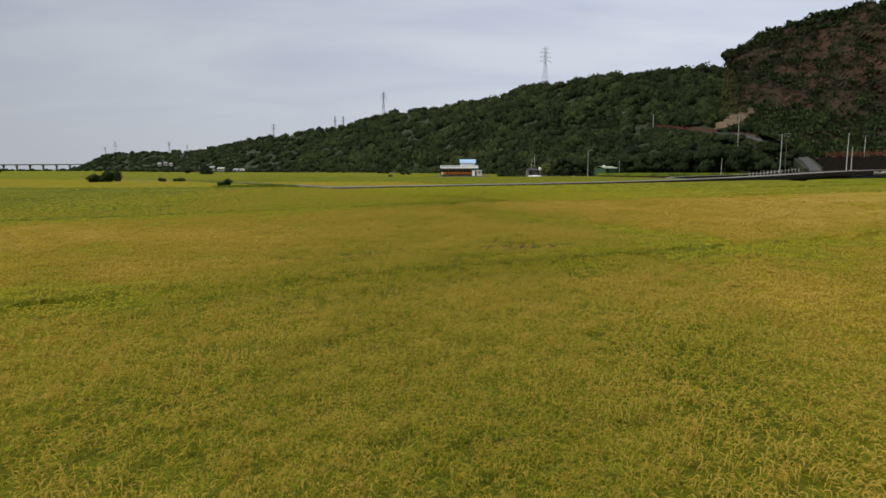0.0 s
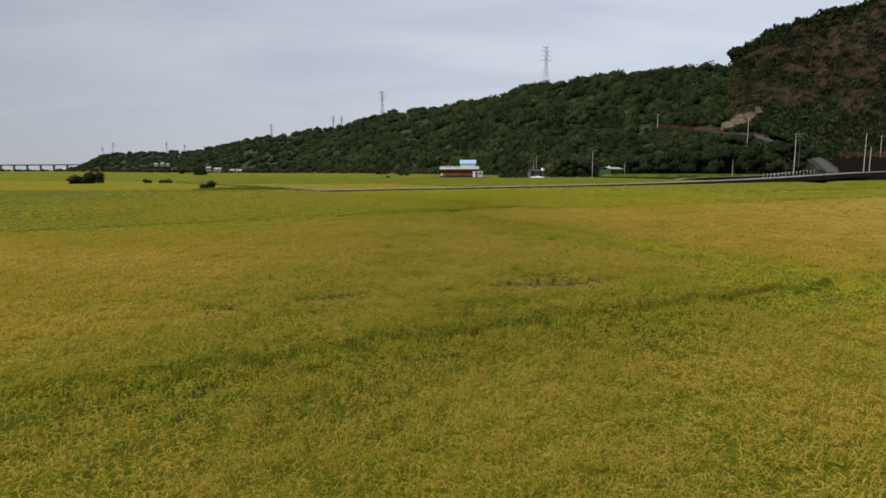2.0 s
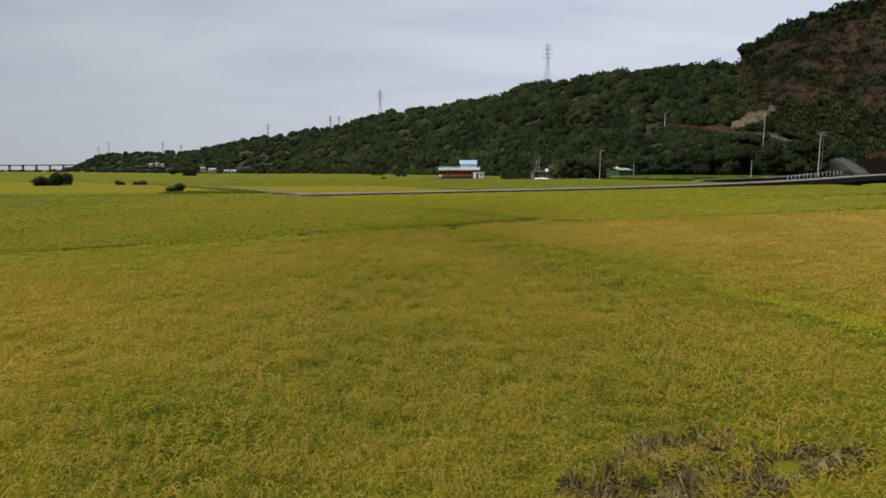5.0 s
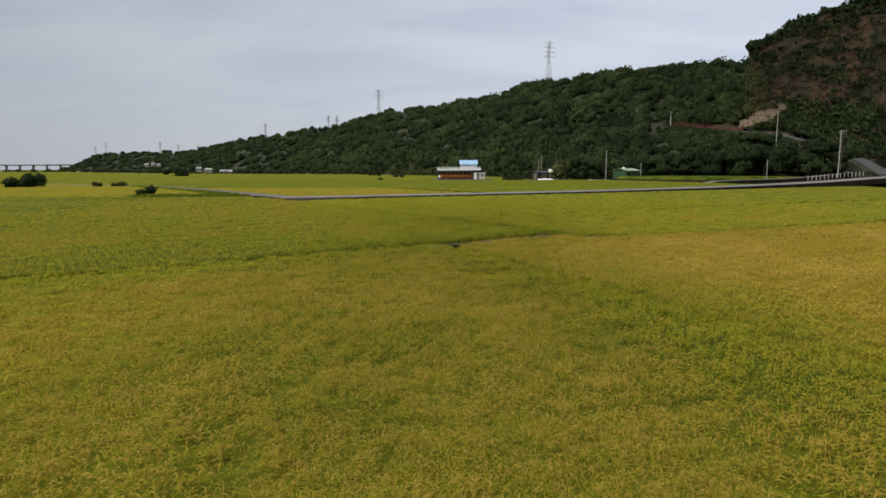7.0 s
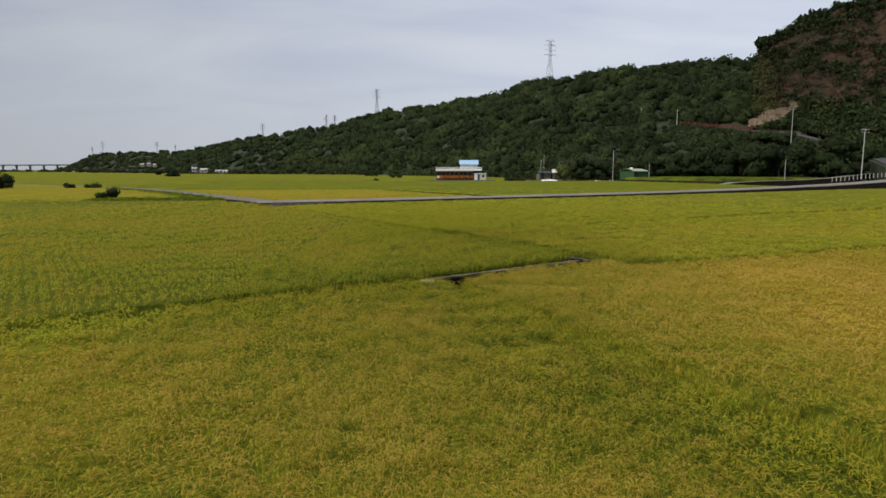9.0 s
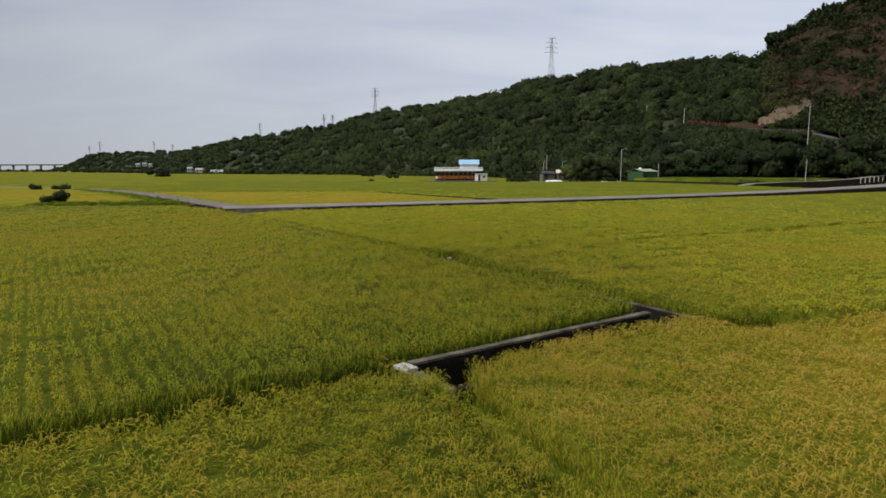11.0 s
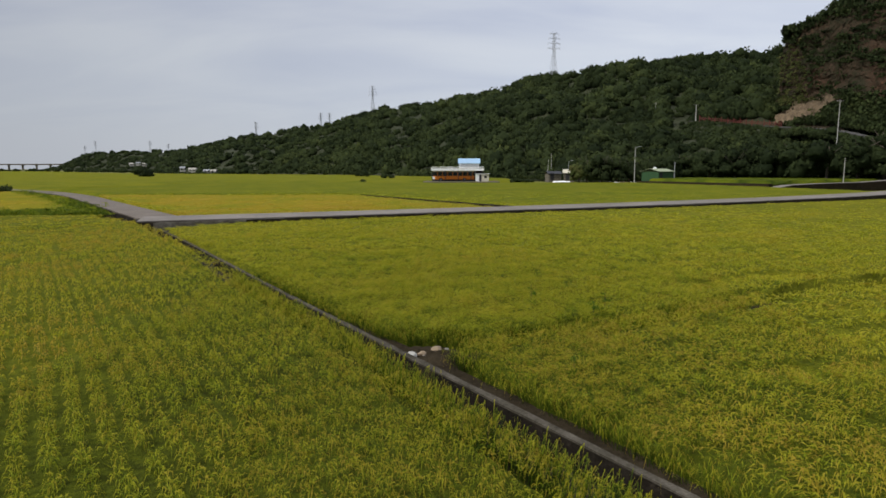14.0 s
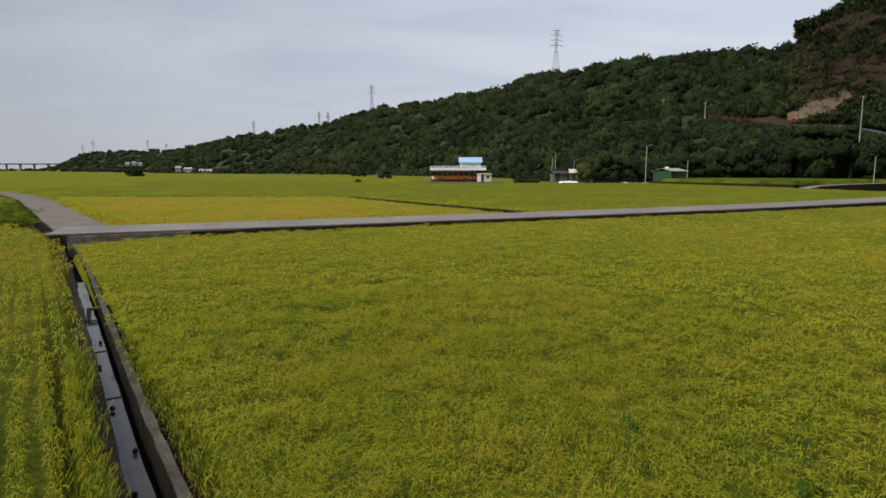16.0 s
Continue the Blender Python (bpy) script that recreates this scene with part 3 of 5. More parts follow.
def rice_field(label, poly, base, rim=0.25, top=0.62, cell=0.6, rows=0.0, name="rice_field", reach=75.0, z=0.0, leafy=False, var=1.0, fade=(0, 0, 1), lodge=0.0, hang=0.5, east=0.0):
    rng = np.random.default_rng(len(label) * 7 + int(abs(poly[0][0]) * 10))
    P = np.array(poly, float)
    c, s = ROW.y, -ROW.x
    U, W = P[:, 0] * c + P[:, 1] * s, -P[:, 0] * s + P[:, 1] * c  # across, along the rows
    Vs, Ts, Rs, n = [], [], [], 0
    # plants
    for kind, lo, hi, du, dw in (("near", -9, 3.0, 0.27, 0.225), ("mid", 3.0, 7.4, 0.27, 0.27), ("far", 7.4, 17, 0.27, 0.46), ("far", 17, 27, 0.40, 0.46), ("edge", 27, 42, 0.54, 0.54), ("edge", 42, reach, 0.9, 0.9)):
        if rows and du < 0.4:
            du, dw = 0.32, max(dw * 1.02, 0.23)
        u = np.arange(math.floor(U.min() / du) * du, U.max(), du)
        w = np.arange(W.min(), W.max(), dw)
        if len(u) * len(w) > 3_000_000:
            continue
        uu, ww = np.meshgrid(u, w, indexing="ij")
        uu, ww = uu.ravel(), ww.ravel()
        jit = (0.07 if rows and du < 0.4 else 0.45) * du
        uu = uu + rng.uniform(-jit, jit, uu.shape); ww = ww + rng.uniform(-0.4 * dw, 0.4 * dw, ww.shape)
        x, y = uu * c - ww * s, uu * s + ww * c
        d = track_gap(x, y) + rng.uniform(-0.25, 0.25, x.shape)
        ok = (d >= lo) & (d < hi) & (y > 8.2) & (np.abs(x) < 2.2 + 0.78 * np.maximum(y - 3, 0))
        x, y = x[ok], y[ok]
        ok = inside(poly, x, y)
        x, y = x[ok], y[ok]
        gap = edge_gap(poly, x, y)
        ok = gap > (0.06 if leafy or rows else 0.12)
        x, y, gap = x[ok], y[ok], gap[ok]
        if not len(x):
            continue
        hol = hollow(x, y)
        trough = furrows(x, y, lodge)
        hgt = (1 - 0.62 * hol) * (1 - 0.36 * trough) * (1 + {'near': 0.11, 'mid': 0.07, 'far': 0.045, 'edge': 0.03}[kind] * rng.uniform(-1, 1, x.shape)) * (1 + 0.07 * waves(x, y, 9, 2.2, 2))
        rip = ripeness(x, y, gap, base, rim, var, fade, east) + rng.normal(0, 0.055 if du < 0.38 else 0.025, x.shape)
        rip = np.where(rng.uniform(size=x.shape) < (0.03 if du < 0.5 else 0.0), rip - 0.25, rip)
        rip = rip + 0.7 * hol * (0.95 - rip) - 0.10 * trough
        size = {"near": 1.0, "mid": 1.04, "far": 1.08 if lo < 15 else 1.28, "edge": 1.2 if lo < 30 else 1.5}[kind]
        if rows:
            rip = rip + 0.11 * np.clip((track_gap(x, y) - 3) / 7, 0, 1)
        lean = 0.08 + 0.08 * waves(x, y, 16, 4, 2) + 0.4 * hol + 0.15 * lodge * np.clip(0.5 + waves(x, y, 17, 3, 2), 0, 1)
        forms = SETS[kind + ("_tuft" if rows else "_leafy" if leafy else "")]
        pick = rng.integers(0, len(forms), x.shape)
        for k, (V, T, R) in enumerate(forms):
            q = np.flatnonzero(pick == k)
            if not len(q):
                continue
            a = rng.uniform(0, 2 * math.pi, len(q)) if rows else 2.2 + 3.0 * waves(x[q], y[q], 18, 6, 3) + rng.normal(0, 0.85, len(q))
            ca, sa = np.cos(a)[:, None], np.sin(a)[:, None]
            vx = (V[None, :, 0] * ca - V[None, :, 1] * sa) * size
            vy = (V[None, :, 0] * sa + V[None, :, 1] * ca) * size
            vz = V[None, :, 2] * hgt[q][:, None] * (top / 0.62) * (1 + 0.06 * max(size - 1.1, 0))
            if rows:
                across = 0.38 * (vx * c + vy * s)
                vx, vy = vx - across * c, vy - across * s
            la = 2.0 + 2.4 * waves(x[q], y[q], 15, 7, 3) + rng.normal(0, 0.8, len(q))
            vx += vz * (lean[q] * np.cos(la))[:, None] + vz * 0.06
            vy += vz * (lean[q] * np.sin(la))[:, None]
            pts = np.stack([vx + x[q][:, None], vy + y[q][:, None], vz + z - 0.02], -1)
            Vs.append(pts.reshape(-1, 3))
            Ts.append((T[None] + (np.arange(len(q)) * len(V))[:, None, None]).reshape(-1, 3) + n)
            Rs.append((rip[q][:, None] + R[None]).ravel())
            n += len(q) * len(V)
    # leafy fringe hanging over the borders
    for k in range(len(poly)):
        (x0, y0), (x1, y1) = poly[k], poly[(k + 1) % len(poly)]
        size = math.hypot(x1 - x0, y1 - y0)
        for inset in (0.10, 0.22) if hang > 0.25 else (0.12, 0.22):
            f = np.arange(0, 1, (0.13 if rows else 0.19) / size) + rng.uniform(0, 0.05 / size)
            x, y = x0 + (x1 - x0) * f, y0 + (y1 - y0) * f
            nx, ny = -(y1 - y0) / size, (x1 - x0) / size
            if not inside(poly, np.array([(x0 + x1) / 2 + nx * 0.05]), np.array([(y0 + y1) / 2 + ny * 0.05]))[0]:
                nx, ny = -nx, -ny
            x, y = x + nx * inset + rng.uniform(-0.05, 0.05, f.shape), y + ny * inset + rng.uniform(-0.05, 0.05, f.shape)
            ok = (track_gap(x, y) < 7.5) & (y > 8.2) & (np.abs(x) < 2.2 + 0.78 * np.maximum(y - 3, 0))
            x, y = x[ok], y[ok]
            forms = SETS["fringe"]
            pick = rng.integers(0, len(forms), x.shape)
            for j, (V, T, R) in enumerate(forms):
                q = np.flatnonzero(pick == j)
                if not len(q):
                    continue
                a = rng.uniform(0, 2 * math.pi, len(q))
                ca, sa = np.cos(a)[:, None], np.sin(a)[:, None]
                tall = rng.uniform(0.8, 1.1, len(q))[:, None] * top / 0.62 * (1.25 if rows else 1.0)
                vx, vy, vz = V[None, :, 0] * ca - V[None, :, 1] * sa, V[None, :, 0] * sa + V[None, :, 1] * ca, V[None, :, 2] * tall
                out = rng.uniform(0.05, hang, len(q))[:, None] * np.maximum(vz, 0) ** 1.3 * (1.3 - inset * 3)
                vz = vz - 0.35 * out
                Vs.append(np.stack([vx + x[q][:, None] - nx * out, vy + y[q][:, None] - ny * out, vz + z], -1).reshape(-1, 3))
                Ts.append((T[None] + (np.arange(len(q)) * len(V))[:, None, None]).reshape(-1, 3) + n)
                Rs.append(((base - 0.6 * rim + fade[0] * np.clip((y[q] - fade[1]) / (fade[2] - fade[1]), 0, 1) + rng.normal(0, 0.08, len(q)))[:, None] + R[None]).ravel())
                n += len(q) * len(V)
    leaf_tris = sum(len(t) for t in Ts)
    # the dense mass of stems below the leaf tips
    nu, nv = int((U.max() - U.min()) / cell) + 2, int((W.max() - W.min()) / cell) + 2
    uu, ww = np.meshgrid(np.linspace(U.min(), U.max(), nu), np.linspace(W.min(), W.max(), nv), indexing="ij")
    x, y = uu * c - ww * s, uu * s + ww * c
    ins = inside(poly, x.ravel(), y.ravel()).reshape(x.shape)
    gap = np.where(ins, edge_gap(poly, x.ravel(), y.ravel()).reshape(x.shape), 0)
    near = track_gap(x, y)
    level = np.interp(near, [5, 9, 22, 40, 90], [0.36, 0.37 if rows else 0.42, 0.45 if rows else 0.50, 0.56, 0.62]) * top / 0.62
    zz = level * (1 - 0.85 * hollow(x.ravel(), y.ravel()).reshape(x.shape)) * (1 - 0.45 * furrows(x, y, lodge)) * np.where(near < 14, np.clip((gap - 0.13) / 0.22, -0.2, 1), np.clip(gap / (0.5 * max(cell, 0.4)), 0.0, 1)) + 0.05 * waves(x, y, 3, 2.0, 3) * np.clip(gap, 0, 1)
    # Lower ripeness near the track paints shade into gaps between plants.
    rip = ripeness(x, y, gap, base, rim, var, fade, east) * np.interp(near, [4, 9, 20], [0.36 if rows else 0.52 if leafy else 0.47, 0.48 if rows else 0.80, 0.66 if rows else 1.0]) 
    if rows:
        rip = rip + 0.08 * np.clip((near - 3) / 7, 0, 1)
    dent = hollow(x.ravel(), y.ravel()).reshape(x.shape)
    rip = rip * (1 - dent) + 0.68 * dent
    tri = grid_tris(nu, nv)
    tri = tri[ins.ravel()[tri].any(1)]
    # the sheet ends on the field's border
    rx, ry = nearest_border(poly, x[~ins], y[~ins])
    x[~ins], y[~ins] = rx, ry
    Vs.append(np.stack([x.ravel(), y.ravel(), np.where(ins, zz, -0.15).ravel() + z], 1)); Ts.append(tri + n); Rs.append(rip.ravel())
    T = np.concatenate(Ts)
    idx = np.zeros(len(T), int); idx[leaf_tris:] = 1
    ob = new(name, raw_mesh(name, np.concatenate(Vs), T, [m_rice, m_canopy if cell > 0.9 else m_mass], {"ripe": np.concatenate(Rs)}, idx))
    return tagged(ob, label, "rice field", "rice fields", "stuff")


FIELD_A = [(-50, -2.22), (70, 57.78), (80, 30), (60, 5), (-20, -20)]
FIELD_B = [(-60, -6.74), (12.3, 29.42), (-0.54, 56.84), (-0.78, 57.38), (-1.5, 57.72), (-6, 54.75), (-10, 52.4), (-88, -1.2)]
FIELD_C = [(12.6, 29.25), (90, 68.0), (95, 97.3), (6.0, 60.5), (5.1, 61.75), (1.78, 59.62), (-0.15, 58.08), (-0.24, 57.15)]
FIELD_D = [(-88, -1.0), (-1.46, 58.52), (4.0, 62.58), (3.6, 63.4), (-1.0, 70.35), (-1.82, 71.75), (-3.90, 74.85), (-5.76, 77.55), (-7.47, 80.25), (-14.05, 90.3), (-19.55, 98.0), (-26.0, 104.0), (-45, 102.4), (-130, 99)]
FIELD_E = [(5.9, 62.1), (9.0, 62.0), (94, 98.1), (130, 110), (68, 104.2), (24.4, 85.35), (7.85, 76.97), (4.12, 74.82), (2.02, 73.72), (0.38, 72.76), (-0.44, 72.05), (4.80, 63.75)]
FIELD_H = [(0.5, 73.25), (2.1, 74.05), (4.0, 75.05), (7.6, 77.25), (24, 86.0), (66, 105), (71, 139), (63, 136.7), (39, 124.0), (16, 112.5), (-9, 101.2), (-15.4, 97.8), (-17.0, 95.1), (-4.87, 77.77), (-2.0, 73.75), (-1.3, 73.4)]
rice_field("ripening golden-olive rice field", FIELD_A, 0.80, 0.36, cell=0.6, hang=0.15)
rice_field("olive rice field with trampled hollows", FIELD_B, 0.78, 0.26, cell=0.6, fade=(-0.20, 34, 54), lodge=0.35, east=0.10, hang=0.15)
rice_field("golden ripe rice field beside the channel", FIELD_C, 0.84, 0.17, cell=0.5, lodge=0.3)
rice_field("green rice field planted in clear rows", FIELD_D, 0.44, 0.14, top=0.69, rows=1.0, cell=0.5, hang=0.38)
rice_field("wind-flattened yellow-green rice field", FIELD_E, 0.50, 0.06, cell=0.5, var=0.7, lodge=1.3, hang=0.4)
rice_field("bright yellow-green rice field beside the road", FIELD_H, 0.44, 0.04, cell=0.5, leafy=True, var=0.45, lodge=0.45, hang=0.35)
FIELD_F = [(-18.6, 102.4), (4.6, 112.7), (-13.0, 138.8), (-46.5, 138.2), (-31.6, 119)]
FIELD_G = [(7.0, 113.6), (40, 128.8), (62, 141), (55, 170), (47, 190), (41, 203), (-5, 203), (-60, 215), (-62, 154), (-47, 139.8), (-11.6, 140.6)]
FIELD_I = [(-28, 107.5), (-35.5, 117.5), (-50, 137.5), (-68, 155), (-150, 200), (-260, 160), (-130, 101.5), (-46, 105.0)]
FIELD_J = [(-64, 158), (-62, 217), (-12, 207), (-10, 222), (20, 225), (20, 275), (-60, 385), (-250, 520), (-480, 790), (-900, 1100), (-1100, 900), (-262, 163), (-150, 203)]
rice_field("golden rice field between lane and road", FIELD_F, 0.66, 0.12, cell=1.0)
rice_field("green rice field before the bus shelter", FIELD_G, 0.35, 0.04, cell=1.2, leafy=True, var=0.5)
rice_field("golden-green rice field beyond the lane", FIELD_I, 0.60, 0.15, cell=1.5)
rice_field("far green rice fields reaching the hills", FIELD_J, 0.41, 0.1, cell=6.0)
FIELD_K = [(69, 112), (130, 114), (150, 163), (104, 156), (86, 148), (75, 139)]
rice_field("bright green rice field beside a ditch", FIELD_K, 0.40, 0.1, cell=1.2, leafy=True)
FIELD_L = [(45, 205), (51, 191), (60, 178), (90, 193), (100, 204), (60, 222)]
rice_field("green terraced rice field above a dark bank", FIELD_L, 0.16, 0.05, cell=1.2, z=0.85)
tagged(part("ditch_bed", strip(finer([(-0.3, 72.3, 0.02), (1.5, 73.35, 0.02), (4.1, 74.75, 0.02), (7.75, 76.95, 0.02), (24.2, 85.65, 0.02), (67, 104.6, 0.02)], 0.8), 1.1, thick=0.5, wobble=0.08), m_soil), "dark muddy ditch between two rice fields", "ditch", kind="structure")
tagged(part("field_furrow", strip(finer([(-14.0, 15.85, 0.0), (12.0, 28.95, 0.0)], 0.8), 1.0, thick=0.5, wobble=0.06), m_soil), "narrow dark muddy furrow between two rice fields", "ditch", kind="structure")
tagged(part("field_bund", strip(finer([(5.8, 113.2, 0.56), (-12.3, 139.6, 0.48)], 1.5), 0.6, thick=1.2, wobble=0.1), m_soil), "low dark earth bund between two rice fields", "bund", kind="structure")

# ---- hills ----
RIDGE = [(-965, 1560, 3), (-930, 1539, 13), (-838, 1457, 35), (-690, 1330, 37), (-492, 1145, 34), (-392, 1037, 40), (-304, 930, 45), (-184, 802, 49.5), (-105, 720, 57), (-66, 674, 61.5), (-6, 583, 58.5), (31, 511, 58.5), (62, 474, 64.5), (99, 410, 60), (135, 397, 61.5), (160, 394, 61), (205, 390, 60), (260, 380, 60)]
FOOT = [(-960, 1500), (-930, 1470), (-790, 1330), (-630, 1160), (-450, 930), (-345, 800), (-250, 660), (-150, 560), (-85, 480), (-50, 420), (-8, 330), (24, 285), (44, 262), (68, 236), (88, 220), (108, 212), (140, 206), (200, 200)]


def hill_point(s, v):
    """A place on the main hill: s along the ridge, v from the foot (0) over the ridge (1) to the back."""
    r, f = curve_at(RIDGE, s), curve_at(FOOT, s)
    x, y = f[..., 0] + (r[..., 0] - f[..., 0]) * v, f[..., 1] + (r[..., 1] - f[..., 1]) * v
    bow = np.interp(s, [0, 0.6, 0.78, 1], [0.8, 0.8, 1.25, 1.6])
    rise = np.where(v < 1, np.clip(v, 0, 1) ** bow, 1 - 0.5 * np.clip(v - 1, 0, 1))
    z = r[..., 2] * rise
    z = z + (2.6 * waves(x, y, 31, 70, 4) + 1.2 * waves(x, y, 32, 22, 3)) * np.clip(v * 4, 0, 1) * np.clip((1.35 - v) * 3, 0.25, 1)
    # level ground under the hill road
    bench_y, bench_z = np.interp(x, [88, 95.6, 107, 116], [309, 304, 296, 282]), np.interp(x, [88, 95.6, 107, 116], [21.4, 21.6, 19.6, 18.0])
    k = np.clip(1.5 - np.abs(y - bench_y) / 7, 0, 1) * np.clip(1.5 - np.abs(x - 102) / 12, 0, 1)
    return x, y, z * (1 - k) + bench_z * k - 0.4


NS, NV = 260, 46
ss, vv = np.meshgrid(np.linspace(0, 1, NS), np.linspace(-0.02, 1.6, NV), indexing="ij")
hx, hy, hz = hill_point(ss, vv)
hill = tagged(new("hill", raw_mesh("hill", np.stack([hx.ravel(), hy.ravel(), hz.ravel()], 1), grid_tris(NS, NV), [m_slope], smooth=True)), "long dark wooded hill ridge behind the fields", "hill", kind="structure")

BTOP = [(160, 352, 60), (134, 316, 57), (124, 291, 53), (133, 280, 59.5), (147, 269, 63.5), (166, 254, 66), (190, 238, 70), (230, 215, 74), (290, 190, 72)]
BFOOT = [(138, 338, 32), (120, 301, 21.5), (122, 268, 18), (118, 232, 13), (117, 202, 5), (136, 190, 3.5), (158, 184, 3.5), (200, 174, 3.5), (270, 152, 3)]


def bluff_point(s, v):
    """A place on the bluff: a green skirt below, then a steep broken face."""
    r, f = curve_at(BTOP, s), curve_at(BFOOT, s)
    x, y = f[..., 0] + (r[..., 0] - f[..., 0]) * v, f[..., 1] + (r[..., 1] - f[..., 1]) * v
    rise = np.interp(v, [-0.05, 0, 0.25, 0.55, 0.66, 0.82, 0.93, 1.0, 1.6], [0, 0, 0.10, 0.30, 0.46, 0.74, 0.92, 1.0, 1.06])
    z = f[..., 2] + (r[..., 2] - f[..., 2]) * rise
    rough = np.clip((v - 0.35) * 4, 0, 1)
    z = z + (1.6 * waves(x, y, 41, 26, 4)) * np.clip(v * 3, 0, 1) * np.clip((1.3 - v) * 3, 0.2, 1)
    y = y + rough * 3.4 * waves(x + z * 0.25, z * 0.30, 42, 12, 5) * np.clip((1.08 - v) * 8, 0, 1)
    x = x + rough * 1.2 * waves(x + z * 0.2, z * 0.7, 43, 8, 4) * np.clip((1.08 - v) * 8, 0, 1)
    return x, y, z - 0.4


NS2, NV2 = 170, 130
ss, vv = np.meshgrid(np.linspace(0, 1, NS2), np.linspace(-0.05, 1.5, NV2), indexing="ij")
bx_, by_, bz_ = bluff_point(ss, vv)
bt = grid_tris(NS2, NV2)
bluff = tagged(new("bluff", raw_mesh("bluff", np.stack([bx_.ravel(), by_.ravel(), bz_.ravel()], 1), bt, [m_cliff])), "steep bare reddish-brown cliff with green skirts", "cliff", kind="structure")

# ---- woods ----


def crown_set(seed, cards, size, flat=0.8, loose=0.45):
    """Leaf sprays over an uneven rounded crown: vertices, triangles, tone offsets, rounded normals."""
    rng = np.random.default_rng(seed)
    V, T, R, N = [], [], [], []
    lobes = [(np.array([0, 0, 0.30]), 0.62)] + [(np.array([math.cos(a) * 0.52, math.sin(a) * 0.52, rng.uniform(0.05, 0.5)]), rng.uniform(0.26, 0.46)) for a in 1.05 * np.arange(6) + rng.uniform(-0.4, 0.4, 6)]
    tones = rng.normal(0, 0.05, len(lobes))
    for k in range(cards):
        q = rng.integers(0, len(lobes))
        c, r = lobes[q]
        n = rng.normal(size=3); n[2] = abs(n[2]) * 0.9 - 0.2
        n /= np.linalg.norm(n)
        p = c + n * r * rng.uniform(0.86, 1.08)
        p[2] *= flat
        up = n + rng.normal(0, loose, 3)
        up /= np.linalg.norm(up)
        a = np.cross(up, rng.normal(size=3)); a /= np.linalg.norm(a)
        b = np.cross(up, a)
        w = size * rng.uniform(0.6, 1.3)
        o = len(V)
        V += [p - a * w, p + b * w * 0.7, p + a * w, p - b * w * 0.7 - up * w * 0.3]
        T += [(o + 2, o + 1, o), (o + 3, o + 2, o)]
        R += [tones[q] + rng.normal(0, 0.05)] * 4
        m = n + 0.55 * up + np.array([0, 0, 0.10])
        N += [m / np.linalg.norm(m)] * 4
    return np.array(V), np.array(T), np.array(R), np.array(N)


def core_set(seed, fine=2):
    bm = bmesh.new()
    bmesh.ops.create_icosphere(bm, subdivisions=fine, radius=0.70)
    for v in bm.verts:
        v.co *= 1 + 0.42 * noise.noise(v.co * 2.4 + Vector((seed * 3.1, 0, 0)))
        v.co.z = max(v.co.z, -0.35) * 0.85 + 0.22
    bm.verts.index_update(); bm.normal_update()
    V = np.array([v.co[:] for v in bm.verts]); T = np.array([[v.index for v in f.verts] for f in bm.faces]); N = np.array([v.normal[:] for v in bm.verts])
    bm.free()
    # Core tone lowered: the shade inside a crown, set in colour.
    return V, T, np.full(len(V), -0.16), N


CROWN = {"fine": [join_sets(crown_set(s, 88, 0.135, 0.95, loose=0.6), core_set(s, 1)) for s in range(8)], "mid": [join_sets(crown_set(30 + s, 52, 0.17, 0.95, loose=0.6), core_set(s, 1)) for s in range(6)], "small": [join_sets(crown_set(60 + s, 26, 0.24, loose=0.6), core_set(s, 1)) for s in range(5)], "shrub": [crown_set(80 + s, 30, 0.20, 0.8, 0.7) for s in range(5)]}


def scatter(sets, x, y, z, size, tone, seed):
    """Copies of the sets at the given places, turned at random, as one group of arrays."""
    rng = np.random.default_rng(seed)
    Vs, Ts, Rs, Ns, n = [], [], [], [], 0
    pick = rng.integers(0, len(sets), len(x))
    for k, form in enumerate(sets):
        V, T, R = form[:3]
        q = np.flatnonzero(pick == k)
        if not len(q):
            continue
        a = rng.uniform(0, 2 * math.pi, len(q))
        ca, sa = np.cos(a)[:, None], np.sin(a)[:, None]
        sz = size[q][:, None]
        tall = rng.uniform(0.8, 1.45, len(q))[:, None]
        pts = np.stack([(V[None, :, 0] * ca - V[None, :, 1] * sa) * sz + x[q][:, None], (V[None, :, 0] * sa + V[None, :, 1] * ca) * sz + y[q][:, None], V[None, :, 2] * sz * tall + z[q][:, None]], -1)
        Vs.append(pts.reshape(-1, 3))
        if len(form) > 3:
            M = form[3]
            Ns.append(np.stack([M[None, :, 0] * ca - M[None, :, 1] * sa, M[None, :, 0] * sa + M[None, :, 1] * ca, np.broadcast_to(M[None, :, 2], (len(q), len(M)))], -1).reshape(-1, 3))
        Ts.append((T[None] + (np.arange(len(q)) * len(V))[:, None, None]).reshape(-1, 3) + n)
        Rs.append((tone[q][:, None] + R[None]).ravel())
        n += len(q) * len(V)
    return np.concatenate(Vs), np.concatenate(Ts), np.concatenate(Rs), np.concatenate(Ns) if Ns else None


def woods(name, label, sets, x, y, z, size, tone, seed, leaf=None):
    V, T, R, N = scatter(sets, x, y, z, size, tone, seed)
    return tagged(new(name, raw_mesh(name, V, T, [leaf or m_leaf], {"tone": R}, smooth=True, normals=N)), label, "woods", kind="stuff")


rng = np.random.default_rng(11)
